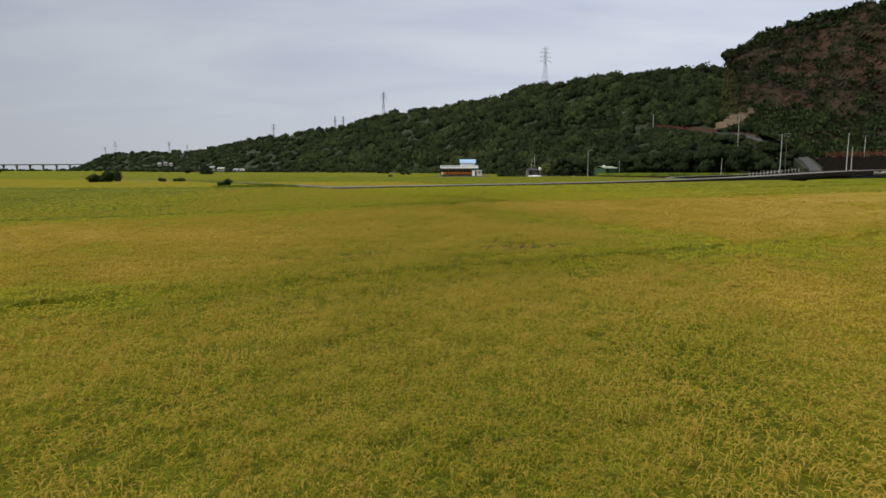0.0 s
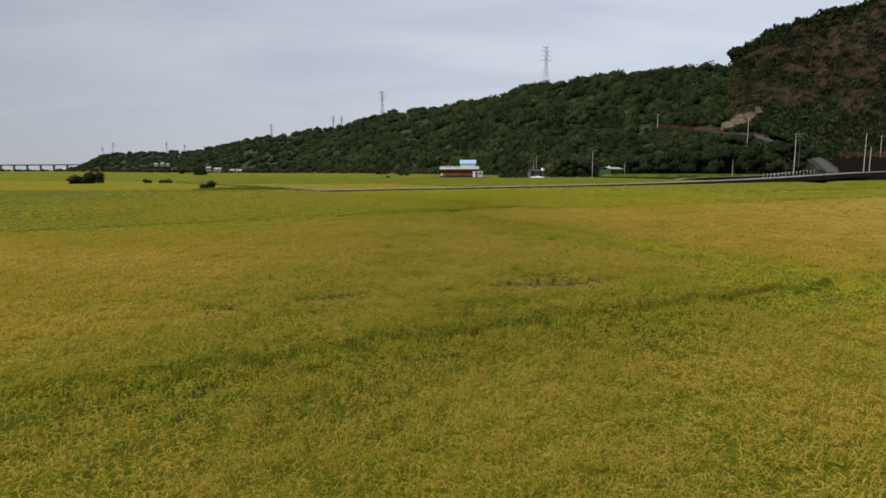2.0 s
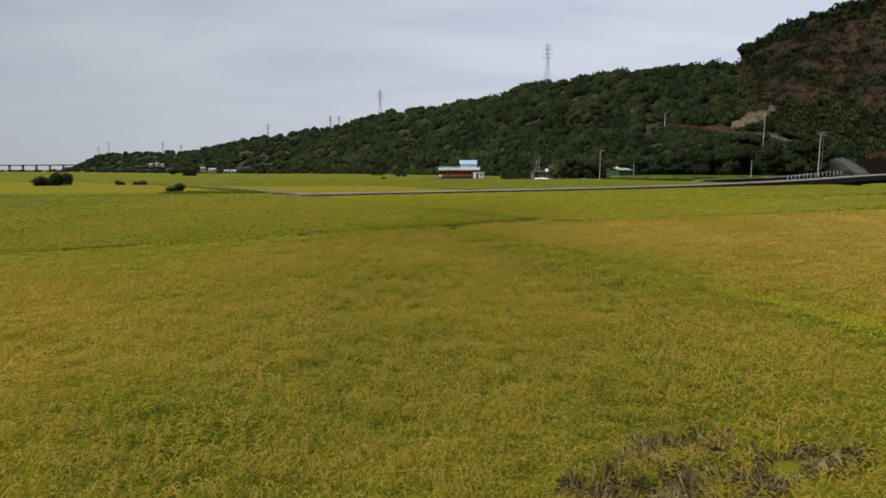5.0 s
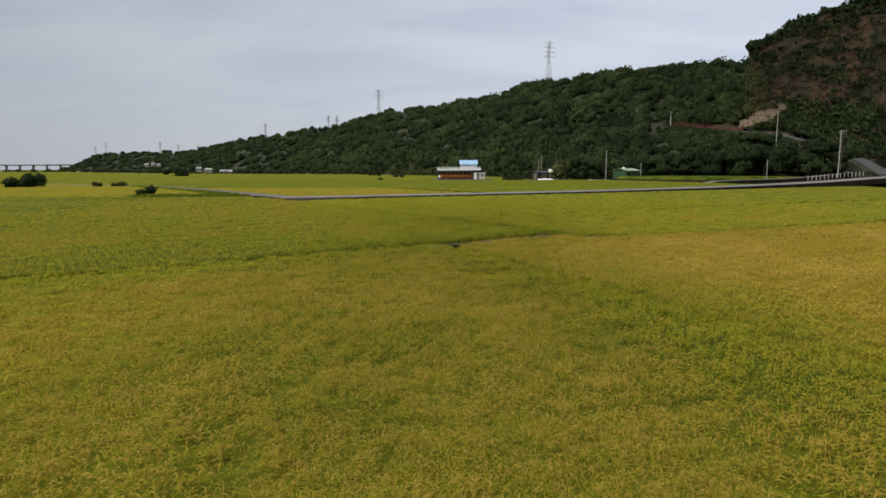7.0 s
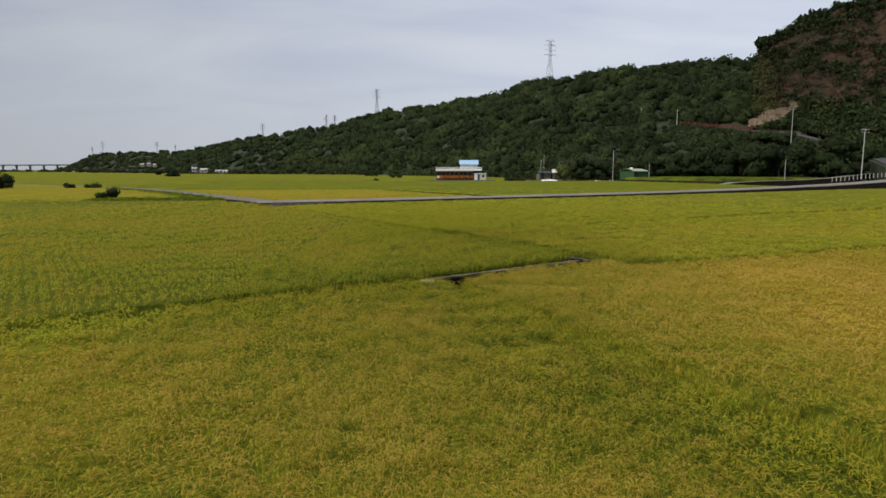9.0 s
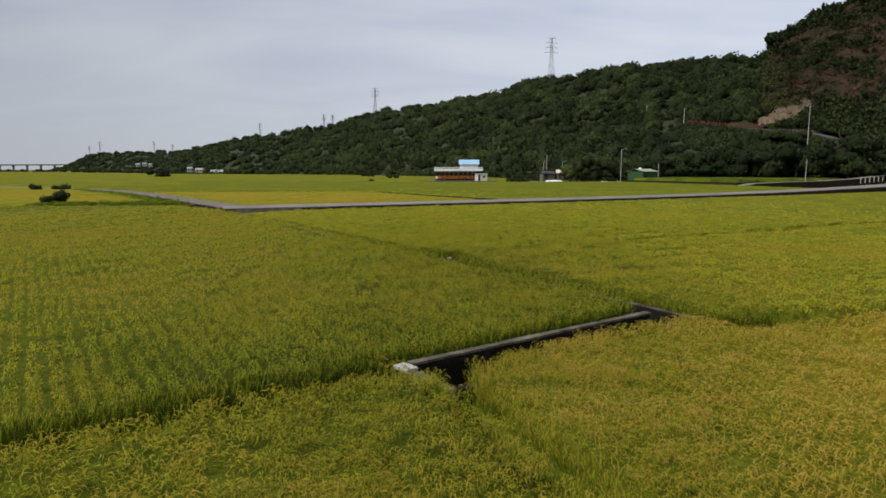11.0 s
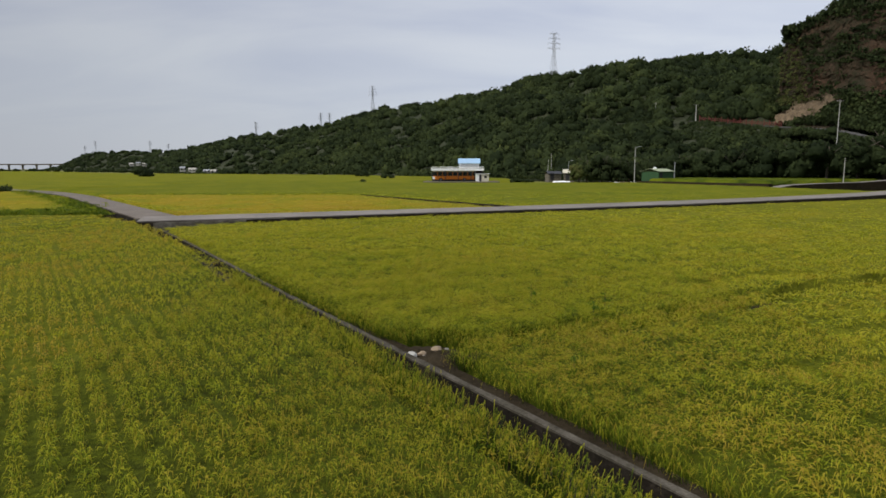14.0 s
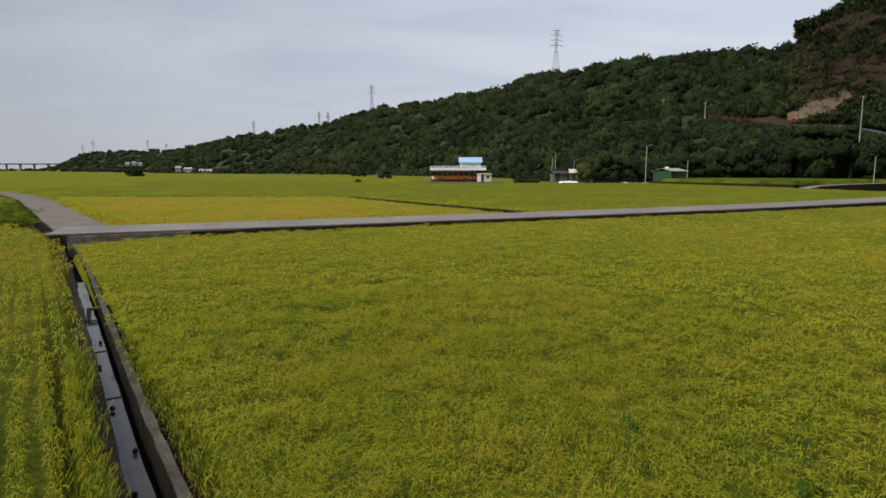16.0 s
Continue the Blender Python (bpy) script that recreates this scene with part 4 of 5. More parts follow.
# low cover on the shelf below the hill road
low = np.random.default_rng(28)
S, Vv = low.uniform(0.78, 0.97, 5200), low.uniform(0.1, 0.6, 5200)
x, y, z = hill_point(S, Vv)
shelf = np.interp(x, [80, 88, 95.6, 107, 116, 122], [314, 309, 304, 296, 282, 276])
ok = (x > 80) & (x < 122) & (y < shelf - 2.6) & (y > shelf - 26) & (z > 12) & (z < 22)
x, y, z = x[ok][:420], y[ok][:420], z[ok][:420]
woods("shelf_scrub", "low dark scrub below the hill road", CROWN["mid"], x, y, z - 0.7, low.uniform(1.1, 1.7, x.shape), 0.36 + low.normal(0, 0.11, x.shape), 27)
# near half of the ridge, then the far half with smaller detail
S = 0.62 + 0.30 * rng.uniform(size=3000) ** 0.9
Vv = rng.uniform(0.0, 1.08, size=3000)
x, y, z = hill_point(S, Vv)
tone = 0.36 + 0.17 * waves(x, y, 51, 40, 3) + rng.normal(0, 0.11, x.shape)
keep = ~((x > 84) & (x < 118) & (np.abs(y - np.interp(x, [88, 95.6, 107, 116], [309, 303, 295, 282])) < 5) & (z < 34))
keep &= ~((np.abs(x - np.interp(y, [200, 219, 234, 258, 282], [107, 111, 108, 114, 116])) < 4) & (y < 290))
keep &= ~((x > 82) & (x < 120) & (y > 262) & (y < 304) & (z > 17.5) & (z < 22))
keep &= ~((z < 3) & (rng.uniform(size=x.shape) < 0.2))
front = (x > 78) & (y < 300)
sizes = np.where(front, rng.uniform(1.9, 3.6, x.shape), 2.2 + 3.4 * rng.uniform(0, 1, x.shape) ** 1.5)
woods("hill_woods", "dense dark green broadleaf woods on the hill", CROWN["fine"], x[keep], y[keep], z[keep] - 0.5, sizes[keep], tone[keep], 1)
S = 0.02 + 0.40 * rng.uniform(size=1250) ** 0.9
Vv = rng.uniform(0.0, 1.05, size=1250)
x, y, z = hill_point(S, Vv)
tone = 0.40 + 0.15 * waves(x, y, 52, 60, 3) + rng.normal(0, 0.08, x.shape)
woods("far_woods", "distant dark green wooded ridge", CROWN["small"], x, y, z - 0.5, rng.uniform(3.5, 7.5, x.shape), tone, 2)
S = 0.41 + 0.23 * rng.uniform(size=1500)
x, y, z = hill_point(S, 1.05 * rng.uniform(0.0, 1.0, size=1500) ** 1.25)
tone = 0.42 + 0.17 * waves(x, y, 52, 60, 3) + rng.normal(0, 0.10, x.shape)
woods("ridge_woods", "dark green woods on the middle of the ridge", CROWN["mid"], x, y, z - 0.5, rng.uniform(2.6, 6.0, x.shape), tone, 4)
# scrub on the bluff: top edge, skirt, tufts in the face
S, Vv = rng.uniform(0.0, 0.72, 5400), rng.uniform(0.0, 1.1, 5400)
x, y, z = bluff_point(S, Vv)
patch = waves(x, z * 1.5, 55, 24, 3)
skirt = np.interp(S, [0, 0.25, 0.4, 0.7, 1], [0.35, 0.40, 0.48, 0.70, 0.78]) + 0.07 * waves(x, y, 56, 20, 3)
keep = (Vv > 0.955) | ((Vv < skirt) & ~((np.abs(S - 0.225) < 0.095) & (np.abs(Vv - 0.05 - (S - 0.13) * 2.6) < 0.14))) | ((Vv > skirt) & (patch + rng.normal(0, 0.3, x.shape) > np.interp(S, [0, 0.2, 0.3, 0.42, 0.55], [-0.6, -0.25, 0.0, -0.45, -1.2])))
tone = np.where(Vv < skirt, 0.38, 0.27) + 0.12 * waves(x, y, 53, 18, 3) + rng.normal(0, 0.08, x.shape)
size = np.where(Vv > 0.955, 1.0 + 2.9 * rng.uniform(0, 1, x.shape) ** 2.2, np.where(Vv < skirt, rng.uniform(1.2, 2.8, x.shape), rng.uniform(0.8, 2.4, x.shape)))
flank = (S > 0.06) & (S < 0.27) & (Vv > 0.30) & (Vv < 0.90) & (patch > -0.3)
tone, size, keep = np.where(flank, 0.80 + rng.normal(0, 0.12, x.shape), tone), np.where(flank, rng.uniform(0.6, 1.3, x.shape), size), keep | flank
woods("cliff_scrub", "patchy green scrub on the cliff and its skirt", CROWN["shrub"], x[keep], y[keep], z[keep], size[keep], tone[keep], 3)

# undergrowth along the foot of the wood
S = np.concatenate([rng.uniform(0.58, 0.86, 520), rng.uniform(0.38, 0.60, 480)])
x, y, z = hill_point(S, np.concatenate([rng.uniform(-0.03, 0.03, 520), rng.uniform(-0.02, 0.16, 480)]))
woods("undergrowth", "tangled dark undergrowth along the wood's edge", CROWN["shrub"], x, y - np.concatenate([rng.uniform(0, 6, 520), np.zeros(480)]), np.maximum(z - 0.4, 0.1), np.concatenate([rng.uniform(1.0, 2.6, 520), rng.uniform(2.0, 4.2, 480)]), 0.38 + rng.normal(0, 0.12, 1000), 8)

# ---- things: shelter with bus ----


def bus_shelter(m):
    t = thing("bus_shelter", m, "open steel shelter with white roof deck and blue-roofed hut", "shelter")
    part("floor_slab", bx(-8.5, 9.5, -3.2, 6.5, -0.75, 0.0, bevel=0.03), m_concrete, t)
    part("roof_deck", bx(-6.6, 5.8, -1.0, 6.0, 2.55, 2.75, bevel=0.02), m_white, t)
    for x in (-6.4, -3.3, -0.2, 2.8, 5.6):
        for y in (-0.9, 5.8):
            part("post", rod(bmesh.new(), (x, y, 0), (x, y, 2.56), 0.09), m_dark, t)
    rail = part("parapet", bx(-6.65, 5.85, -1.08, -1.0, 2.5, 3.05, bevel=0.01), m_white, t)
    part("top_rail", bx(-6.65, 5.85, -1.08, -1.0, 3.36, 3.47), m_white, rail)
    for k in range(48):
        x = -6.6 + k * 0.263
        part("baluster", bx(x, x + 0.11, -1.065, -1.02, 3.05, 3.36), m_white, rail)
    hut = part("hut_wall", bx(0.1, 4.7, 0.0, 4.2, 2.75, 4.3, bevel=0.02), m_white, t, "white boarded hut wall")
    for k in range(4):
        part("board", bx(0.12, 4.68, -0.07, -0.012, 2.82 + k * 0.36, 3.08 + k * 0.36), m_white, hut)
        # Dark strips drawn as the shade between the boards.
        part("gap_shade", bx(0.4, 4.5, -0.010, -0.004, 3.08 + k * 0.36, 3.18 + k * 0.36), m_dark, hut)
    bm = bmesh.new()
    for x in (-0.25, 5.05):
        for y, z in ((-0.4, 4.2), (2.0, 5.35), (4.6, 4.2), (4.6, 4.28), (2.0, 5.43), (-0.4, 4.28)):
            bm.verts.new((x, y, z))
    bm.verts.ensure_lookup_table()
    for k in range(6):
        bm.faces.new((bm.verts[k], bm.verts[(k + 1) % 6], bm.verts[6 + (k + 1) % 6], bm.verts[6 + k]))
    bm.faces.new(bm.verts[0:6]); bm.faces.new(bm.verts[6:12])
    bmesh.ops.recalc_face_normals(bm, faces=bm.faces)
    roof = part("hut_roof", bm, m_blueroof, t, "pale blue sheet-metal roof")
    for k in range(14):
        x = -0.1 + k * 0.385
        part("roof_rib", rod(bmesh.new(), (x, -0.4, 4.29), (x, 2.0, 5.45), 0.025, n=5), m_blueroof, roof)
    part("back_wall", bx(-6.4, 5.6, 5.85, 5.98, 0, 2.55), m_dark, t)
    return t


def bus(m):
    t = thing("bus", m, "orange bus with dark windows parked under the shelter", "bus")
    part("lower_body", bx(0, 10.0, 0, 2.4, 0.42, 1.28, bevel=0.10), m_orange, t)
    part("window_band", bx(0.06, 9.94, 0.03, 2.37, 1.28, 2.25, bevel=0.04), m_glass, t)
    part("roof", bx(0, 10.0, 0, 2.4, 2.25, 2.46, bevel=0.08), m_cream, t)
    part("skirt", bx(0.15, 9.85, 0.05, 2.35, 0.28, 0.42), m_dark, t)
    for k in range(8):
        part("pillar", bx(1.1 + k * 1.2, 1.2 + k * 1.2, 0.0, 0.05, 1.26, 2.27), m_orange, t)
    part("windscreen", bx(-0.03, 0.06, 0.2, 2.2, 1.1, 2.1, bevel=0.02), m_glass, t)
    part("front_panel", bx(-0.05, 0.5, -0.02, 2.42, 0.45, 1.15, bevel=0.05), m_white, t)
    for x in (1.9, 7.6):
        for y in (0.12, 2.28):
            w = part("wheel", rod(bmesh.new(), (x, y - 0.13, 0.42), (x, y + 0.13, 0.42), 0.42, n=18), m_tyre, t)
            part("rim", rod(bmesh.new(), (x, y - 0.15, 0.42), (x, y + 0.15, 0.42), 0.22, n=12), m_steel, w)
    for x in (0.35, 9.65):
        part("mirror", bx(x - 0.05, x + 0.05, -0.22, -0.02, 1.55, 1.95, bevel=0.02), m_dark, t)
    return t


SH = pose(1.0, 207.0, 0.78)
bus_shelter(SH)
bus(pose(-5.3, 207.6, 0.78))
booth = thing("booth", pose(6.4, 205.4, 0.78), "white and cream site booth beside the shelter", "booth")
part("body", bx(-1.55, 1.6, 0.0, 2.2, 0, 1.72, bevel=0.04), m_cream, booth)
part("white_panel", bx(-1.5, -0.75, -0.05, 0.0, 0.05, 1.65), m_white, booth)
part("door", bx(-0.65, -0.15, -0.04, 0.0, 0.05, 1.6), m_dark, booth)
part("roof", bx(-1.7, 1.75, -0.2, 2.4, 1.72, 1.83, bevel=0.02), m_white, booth)
part("window", bx(0.5, 1.1, -0.03, 0.0, 0.8, 1.3), m_glass, booth)

# ---- green shed, hut, poles ----


def shed(m, w, d, h, rise, wall, roof, label):
    t = thing("shed", m, label, "shed")
    body = part("wall", bx(-w / 2, w / 2, 0, d, -0.6, h, bevel=0.02), wall, t)
    for k in range(int(w / 0.5)):
        x = -w / 2 + 0.25 + k * 0.5
        part("sheet_rib", bx(x, x + 0.07, -0.025, 0.0, 0, h), wall, body)
    bm = bmesh.new()
    for x in (-w / 2 - 0.3, w / 2 + 0.3):
        for y, z in ((-0.4, h), (d / 2, h + rise), (d + 0.4, h), (d + 0.4, h + 0.06), (d / 2, h + rise + 0.06), (-0.4, h + 0.06)):
            bm.verts.new((x, y, z))
    bm.verts.ensure_lookup_table()
    for k in range(6):
        bm.faces.new((bm.verts[k], bm.verts[(k + 1) % 6], bm.verts[6 + (k + 1) % 6], bm.verts[6 + k]))
    bm.faces.new(bm.verts[0:6]); bm.faces.new(bm.verts[6:12])
    bmesh.ops.recalc_face_normals(bm, faces=bm.faces)
    part("roof", bm, roof, t)
    part("door", bx(-w / 2 + 0.5, -w / 2 + 1.5, -0.05, 0.0, 0, 2.0), m_dark, t)
    return t


shed(pose(52.2, 213.5, 0.75, 0, 0, 35), 5.8, 5.0, 2.25, 0.7, m_greenwall, m_paleroof, "green sheet-metal shed with pale green roof")
shed(pose(31.6, 231, 0.6, 0, 0, -8), 2.8, 4.0, 1.9, 1.0, m_concrete, m_cream, "small grey hut with cream roof under trees")
shed(pose(27.9, 232, 0.6, 0, 0, 6), 3.6, 4.0, 1.7, 0.7, m_concrete, m_dark, "low grey hut with dark roof beside trees")
tank = thing("water_tank", pose(50.0, 215.2, 3.2), "white plastic water tank on the green shed", "tank")
bm = rod(bmesh.new(), (0, 0, 0), (0, 0, 0.75), 0.5, 0.5, n=16)
part("tank", bm, m_white, tank)
part("lid", rod(bmesh.new(), (0, 0, 0.75), (0, 0, 0.9), 0.42, 0.2, n=16), m_white, tank)
bm = bmesh.new()
bmesh.ops.create_grid(bm, x_segments=14, y_segments=10, size=0.5, matrix=Matrix.Diagonal((4.4, 3.2, 1, 1)))
for v in bm.verts:
    v.co.z = 0.5 + 0.10 * noise.noise(v.co * 0.9) + 0.12 * v.co.y - 0.25 * (abs(v.co.x) > 2.05)
bmesh.ops.solidify(bm, geom=bm.faces[:], thickness=0.06)
tarp = thing("tarpaulin", pose(25.8, 208.0, 0.12), "white tarpaulin spread over a low heap", "tarpaulin")
part("sheet", bm, m_white, tarp)
part("heap", bx(-2.0, 2.0, -1.3, 1.3, -0.7, 0.42, bevel=0.2), m_soil, tarp)


def stone(seed, r):
    bm = bmesh.new()
    bmesh.ops.create_icosphere(bm, subdivisions=2, radius=r)
    for v in bm.verts:
        v.co *= 1 + 0.35 * noise.noise(v.co / r * 1.3 + Vector((seed * 5.7, 1, 2)))
        v.co.z *= 0.7
    return bm


def stone_thing(x, y, z, r, seed, mat, label):
    ob = part("stone", stone(seed, r), mat)
    ob.matrix_basis = pose(x, y, z, random.uniform(-10, 10), random.uniform(-10, 10), random.uniform(0, 360))
    return tagged(ob, label, "stone", "loose stones")


m_sand = material("tan_stone", [(0.3, (0.20, 0.15, 0.10)), (0.7, (0.42, 0.33, 0.23))], scale=2.0, rough=0.95, bump=0.5, bump_scale=8)
for k, (x, y, r, mat) in enumerate(((-1.20, 72.50, 0.12, m_pale), (-1.00, 72.66, 0.09, m_sand), (-0.86, 72.78, 0.06, m_rock), (-0.72, 72.88, 0.13, m_sand), (-0.50, 72.95, 0.07, m_rock), (-0.68, 72.25, 0.05, m_pale), (-0.95, 72.55, 0.045, m_rock))):
    stone_thing(x, y, 0.10 + r * 0.4, r, k, mat, "loose pale stone on the channel bank")
bm = bmesh.new()
bmesh.ops.create_grid(bm, x_segments=26, y_segments=18, size=0.5, matrix=Matrix.Diagonal((1.7, 1.1, 1, 1)))
for v in bm.verts:
    q = 1 - (v.co.x / 0.85) ** 2 - (v.co.y / 0.55) ** 2
    v.co.z = 0.10 * q + 0.07 * noise.noise(v.co * 2.3) + 0.035 * noise.noise(v.co * 7) - 0.25 * (q < 0.05)
bank = part("mud_patch", bm, m_soil)
bank.matrix_basis = pose(-0.72, 72.55, 0.10, 3, 0, -38)
tagged(bank, "bare dark mud bank beside the channel", "mud", kind="stuff")
m_straw = material("lodged_straw", [(0.25, (0.055, 0.044, 0.018)), (0.5, (0.125, 0.098, 0.042)), (0.75, (0.25, 0.20, 0.09))], scale=2.0, rough=0.8, island=0.6, spec=0.05)


def lodged_straw(x, y, a, b, turn, seed, count):
    """Trampled stalks: low heaps of thin bent straws combed in one direction."""
    rng = np.random.default_rng(seed)
    ph = rng.uniform(0, 6.28, count); r = np.sqrt(rng.uniform(0, 1, count))
    u, v = a * r * np.cos(ph), b * r * np.sin(ph)
    c, s_ = math.cos(radians(turn)), math.sin(radians(turn))
    px, py = x + u * c - v * s_, y + u * s_ + v * c
    comb = radians(turn) + 1.2 + 0.9 * waves(px, py, seed, 1.4, 2) + rng.normal(0, 0.35, count)
    base = 0.15 + 0.10 * waves(px, py, seed + 1, 0.8, 2) + 0.16 * r ** 2
    size, w = rng.uniform(0.12, 0.30, count), rng.uniform(0.004, 0.008, count)
    dx, dy = np.cos(comb), np.sin(comb)
    V = np.zeros((count, 5, 3))
    for k, (f, h, wide) in enumerate(((0, 0, 1), (0, 0, -1), (0.55, 0.10, 1), (0.55, 0.10, -1), (1, 0.02, 0))):
        V[:, k] = np.stack([px + dx * size * f - dy * w * wide, py + dy * size * f + dx * w * wide, base + h * rng.uniform(0.4, 1.2, count)], 1)
    T = np.array([(0, 1, 3), (0, 3, 2), (2, 3, 4)])[None] + (np.arange(count) * 5)[:, None, None]
    ob = new("trampled_straw", raw_mesh("trampled_straw", V.reshape(-1, 3), T.reshape(-1, 3), [m_straw]))
    return tagged(ob, "grey-brown trampled straw lying in a hollow", "straw", kind="stuff")


for k, (x, y, a, b, turn, count) in enumerate(((2.1, 28.3, 1.3, 0.45, 4, 1100), (2.6, 29.4, 0.9, 0.34, 20, 600), (4.0, 29.0, 1.1, 0.30, 20, 700), (-3.3, 26.5, 0.7, 0.2, 25, 220), (-5.6, 25.3, 0.7, 0.2, 15, 220))):
    lodged_straw(x, y, a, b, turn, 500 + k, count)
for k in range(26):
    stone_thing(40 + random.uniform(-2.5, 6), 208.5 + random.uniform(-1, 1.5), 0.3, random.uniform(0.18, 0.45), 20 + k, random.choice([m_rock, m_pale, m_scree]), "rubble lump heaped before the green shed")
for k in range(34):
    u = k / 33
    stone_thing(104 + 26 * u + random.uniform(-1, 1), 158.5 + 8 * u + random.uniform(-1.2, 1.2), 1.6 + 0.3 * random.random(), random.uniform(0.4, 0.95), 60 + k, m_rock, "grey boulder in a row beside the road")
for k in range(16):
    u = k / 15
    stone_thing(72 - 5 * u + random.uniform(-1, 1), 138 - 22 * u + random.uniform(-1, 1), -0.05, random.uniform(0.25, 0.5), 110 + k, m_rock, "stone lining a field ditch")


def utility_pole(m, h, label, arms=0, lamp=False, mat=None, r=0.115):
    t = thing("utility_pole", m, label, "utility pole", "poles")
    part("shaft", rod(bmesh.new(), (0, 0, -0.9), (0, 0, h), r, r * 0.62, n=12), mat or m_pole, t)
    for k in range(arms):
        z = h - 0.35 - 0.75 * k
        arm = part("crossarm", bx(-0.85, 0.85, -0.06, 0.06, z - 0.06, z + 0.06), m_bark, t)
        for x in (-0.75, -0.3, 0.3, 0.75):
            part("insulator", rod(bmesh.new(), (x, 0, z + 0.06), (x, 0, z + 0.28), 0.06, 0.04, n=8), m_steel, arm)
    if lamp:
        arm = part("lamp_arm", rod(bmesh.new(), (0, 0, h - 0.1), (1.0, 0, h + 0.25), 0.04, n=6), m_steel, t)
        part("lamp_head", bx(0.85, 1.45, -0.12, 0.12, h + 0.2, h + 0.32, bevel=0.04), m_steel, arm)
    return t


PALE, WEATHERED = "pale grey concrete utility pole by the field", "weathered utility pole on the hillside"
utility_pole(pose(43.7, 211.0, 0.5), 8.3, "tall pale concrete street lamp pole beside the shed", lamp=True, r=0.11)
utility_pole(pose(88.4, 174.5, 2.4), 9.8, PALE, arms=1)
utility_pole(pose(95.0, 184.5, 4.0), 9.0, "dark utility pole with two crossarms by the junction", arms=2, mat=m_bark)
utility_pole(pose(102.7, 168.7, 3.0), 9.0, PALE)
utility_pole(pose(100.8, 163.7, 2.4), 5.9, "short pale pole beside the road")
utility_pole(pose(120.0, 188.7, 3.4), 9.0, "grey utility pole with one crossarm below the cliff", arms=1)
utility_pole(pose(95.8, 217.5, 9.6), 11.0, WEATHERED, arms=1)
utility_pole(pose(93.6, 303.4, 20.6), 7.6, WEATHERED, arms=1, r=0.2)
utility_pole(pose(84.0, 322.0, 18.0), 13.0, WEATHERED, arms=1, r=0.2)
utility_pole(pose(112.0, 312.0, 20.0), 9.0, WEATHERED, arms=2, r=0.2)
utility_pole(pose(56.3, 219.2, 0.9), 4.6, "short grey pole behind the green shed", mat=m_steel)
utility_pole(pose(75.4, 181.2, 0.8), 5.0, "short pale pole beside the terrace", mat=m_pole, r=0.08)
utility_pole(pose(37.2, 262, 0.5), 5.6, "slim street lamp beside the hut", lamp=True, mat=m_steel, r=0.09)
utility_pole(pose(34.4, 280, 0.5), 8.6, "grey utility pole at the wood's edge", mat=m_pole)
utility_pole(pose(32.0, 274, 0.5, 0, 5, 0), 6.5, "leaning grey utility pole at the wood's edge", mat=m_pole)
# row of stub posts beside the road
for k in range(15):
    u = k / 14
    ob = part("bollard", bx(-0.055, 0.055, -0.055, 0.055, -0.5, 0.5, bevel=0.02), m_pole)
    ob.matrix_basis = pose(73.8 + 16.5 * u, 160.7 + 7.8 * u, 1.6 + 0.9 * u)
    tagged(ob, "pale concrete stub post in a roadside row", "bollard", "roadside posts")

# ---- side road, terrace walls, fences ----
tagged(part("side_road", strip(rounded([(92, 163.5, 2.42), (96, 172, 3.2), (101, 184, 5.0), (108.5, 203, 7.4), (111, 219, 10.2), (108, 234, 14.0), (114, 258, 16.3), (116, 282, 18.4), (107, 296, 20.2), (95.6, 304.5, 22.0), (92.6, 306.8, 22.3)], 2), 2.5, thick=0.5), m_asphalt), "grey road climbing the hill from the junction", "road", kind="structure")
HILLROAD = rounded([(96, 172, 3.2), (101, 184, 5.0), (108.5, 203, 7.4), (111, 219, 10.2), (108, 234, 14.0), (114, 258, 16.3), (116, 282, 18.4), (107, 296, 20.2), (95.6, 304.5, 22.0), (92.6, 306.8, 22.3)], 2)
tagged(part("road_embankment", strip(HILLROAD, 4.6, z_off=-0.3, thick=16.0, wobble=0.3), m_slope), "overgrown earth embankment carrying the hill road", "bank", kind="structure")
tagged(part("terrace_lane", strip(rounded([(54.5, 166.5, 0.55), (60, 171.5, 0.95), (86, 186.5, 1.15), (101, 190, 2.6)], 1), 1.7, thick=0.12), m_road), "narrow pale lane on a dark bank", "road", kind="structure")
tagged(part("lane_bank", strip(rounded([(54.5, 166.5, 0.5), (60, 171.5, 0.88), (86, 186.5, 1.08), (101, 190, 2.5)], 1), 2.1, thick=1.8, wobble=0.1), m_soil), "dark earth bank below the terrace lane", "bank", kind="structure")
tagged(part("terrace_bank", strip([(43.5, 206.5, 0.85), (49.8, 190.5, 0.9), (59.2, 176.8, 0.9)], 1.2, thick=1.6, wobble=0.1), m_soil), "dark earth bank holding the terrace", "bank", kind="structure")
tagged(part("road_bank", strip([(62, 142.2, 0.75), (82, 154.6, 1.3), (99, 163.6, 1.9), (92, 168, 2.2)], 3.0, thick=3.0, wobble=0.2), m_soil), "dark earth bank below the rising road", "bank", kind="structure")
tagged(part("retaining_wall", strip([(107, 189, 6.0), (118, 188.5, 6.2), (150, 183, 6.4), (200, 172, 6.6)], 0.8, thick=5.0), m_darkwall), "dark stained retaining wall below the cliff", "wall", kind="structure")


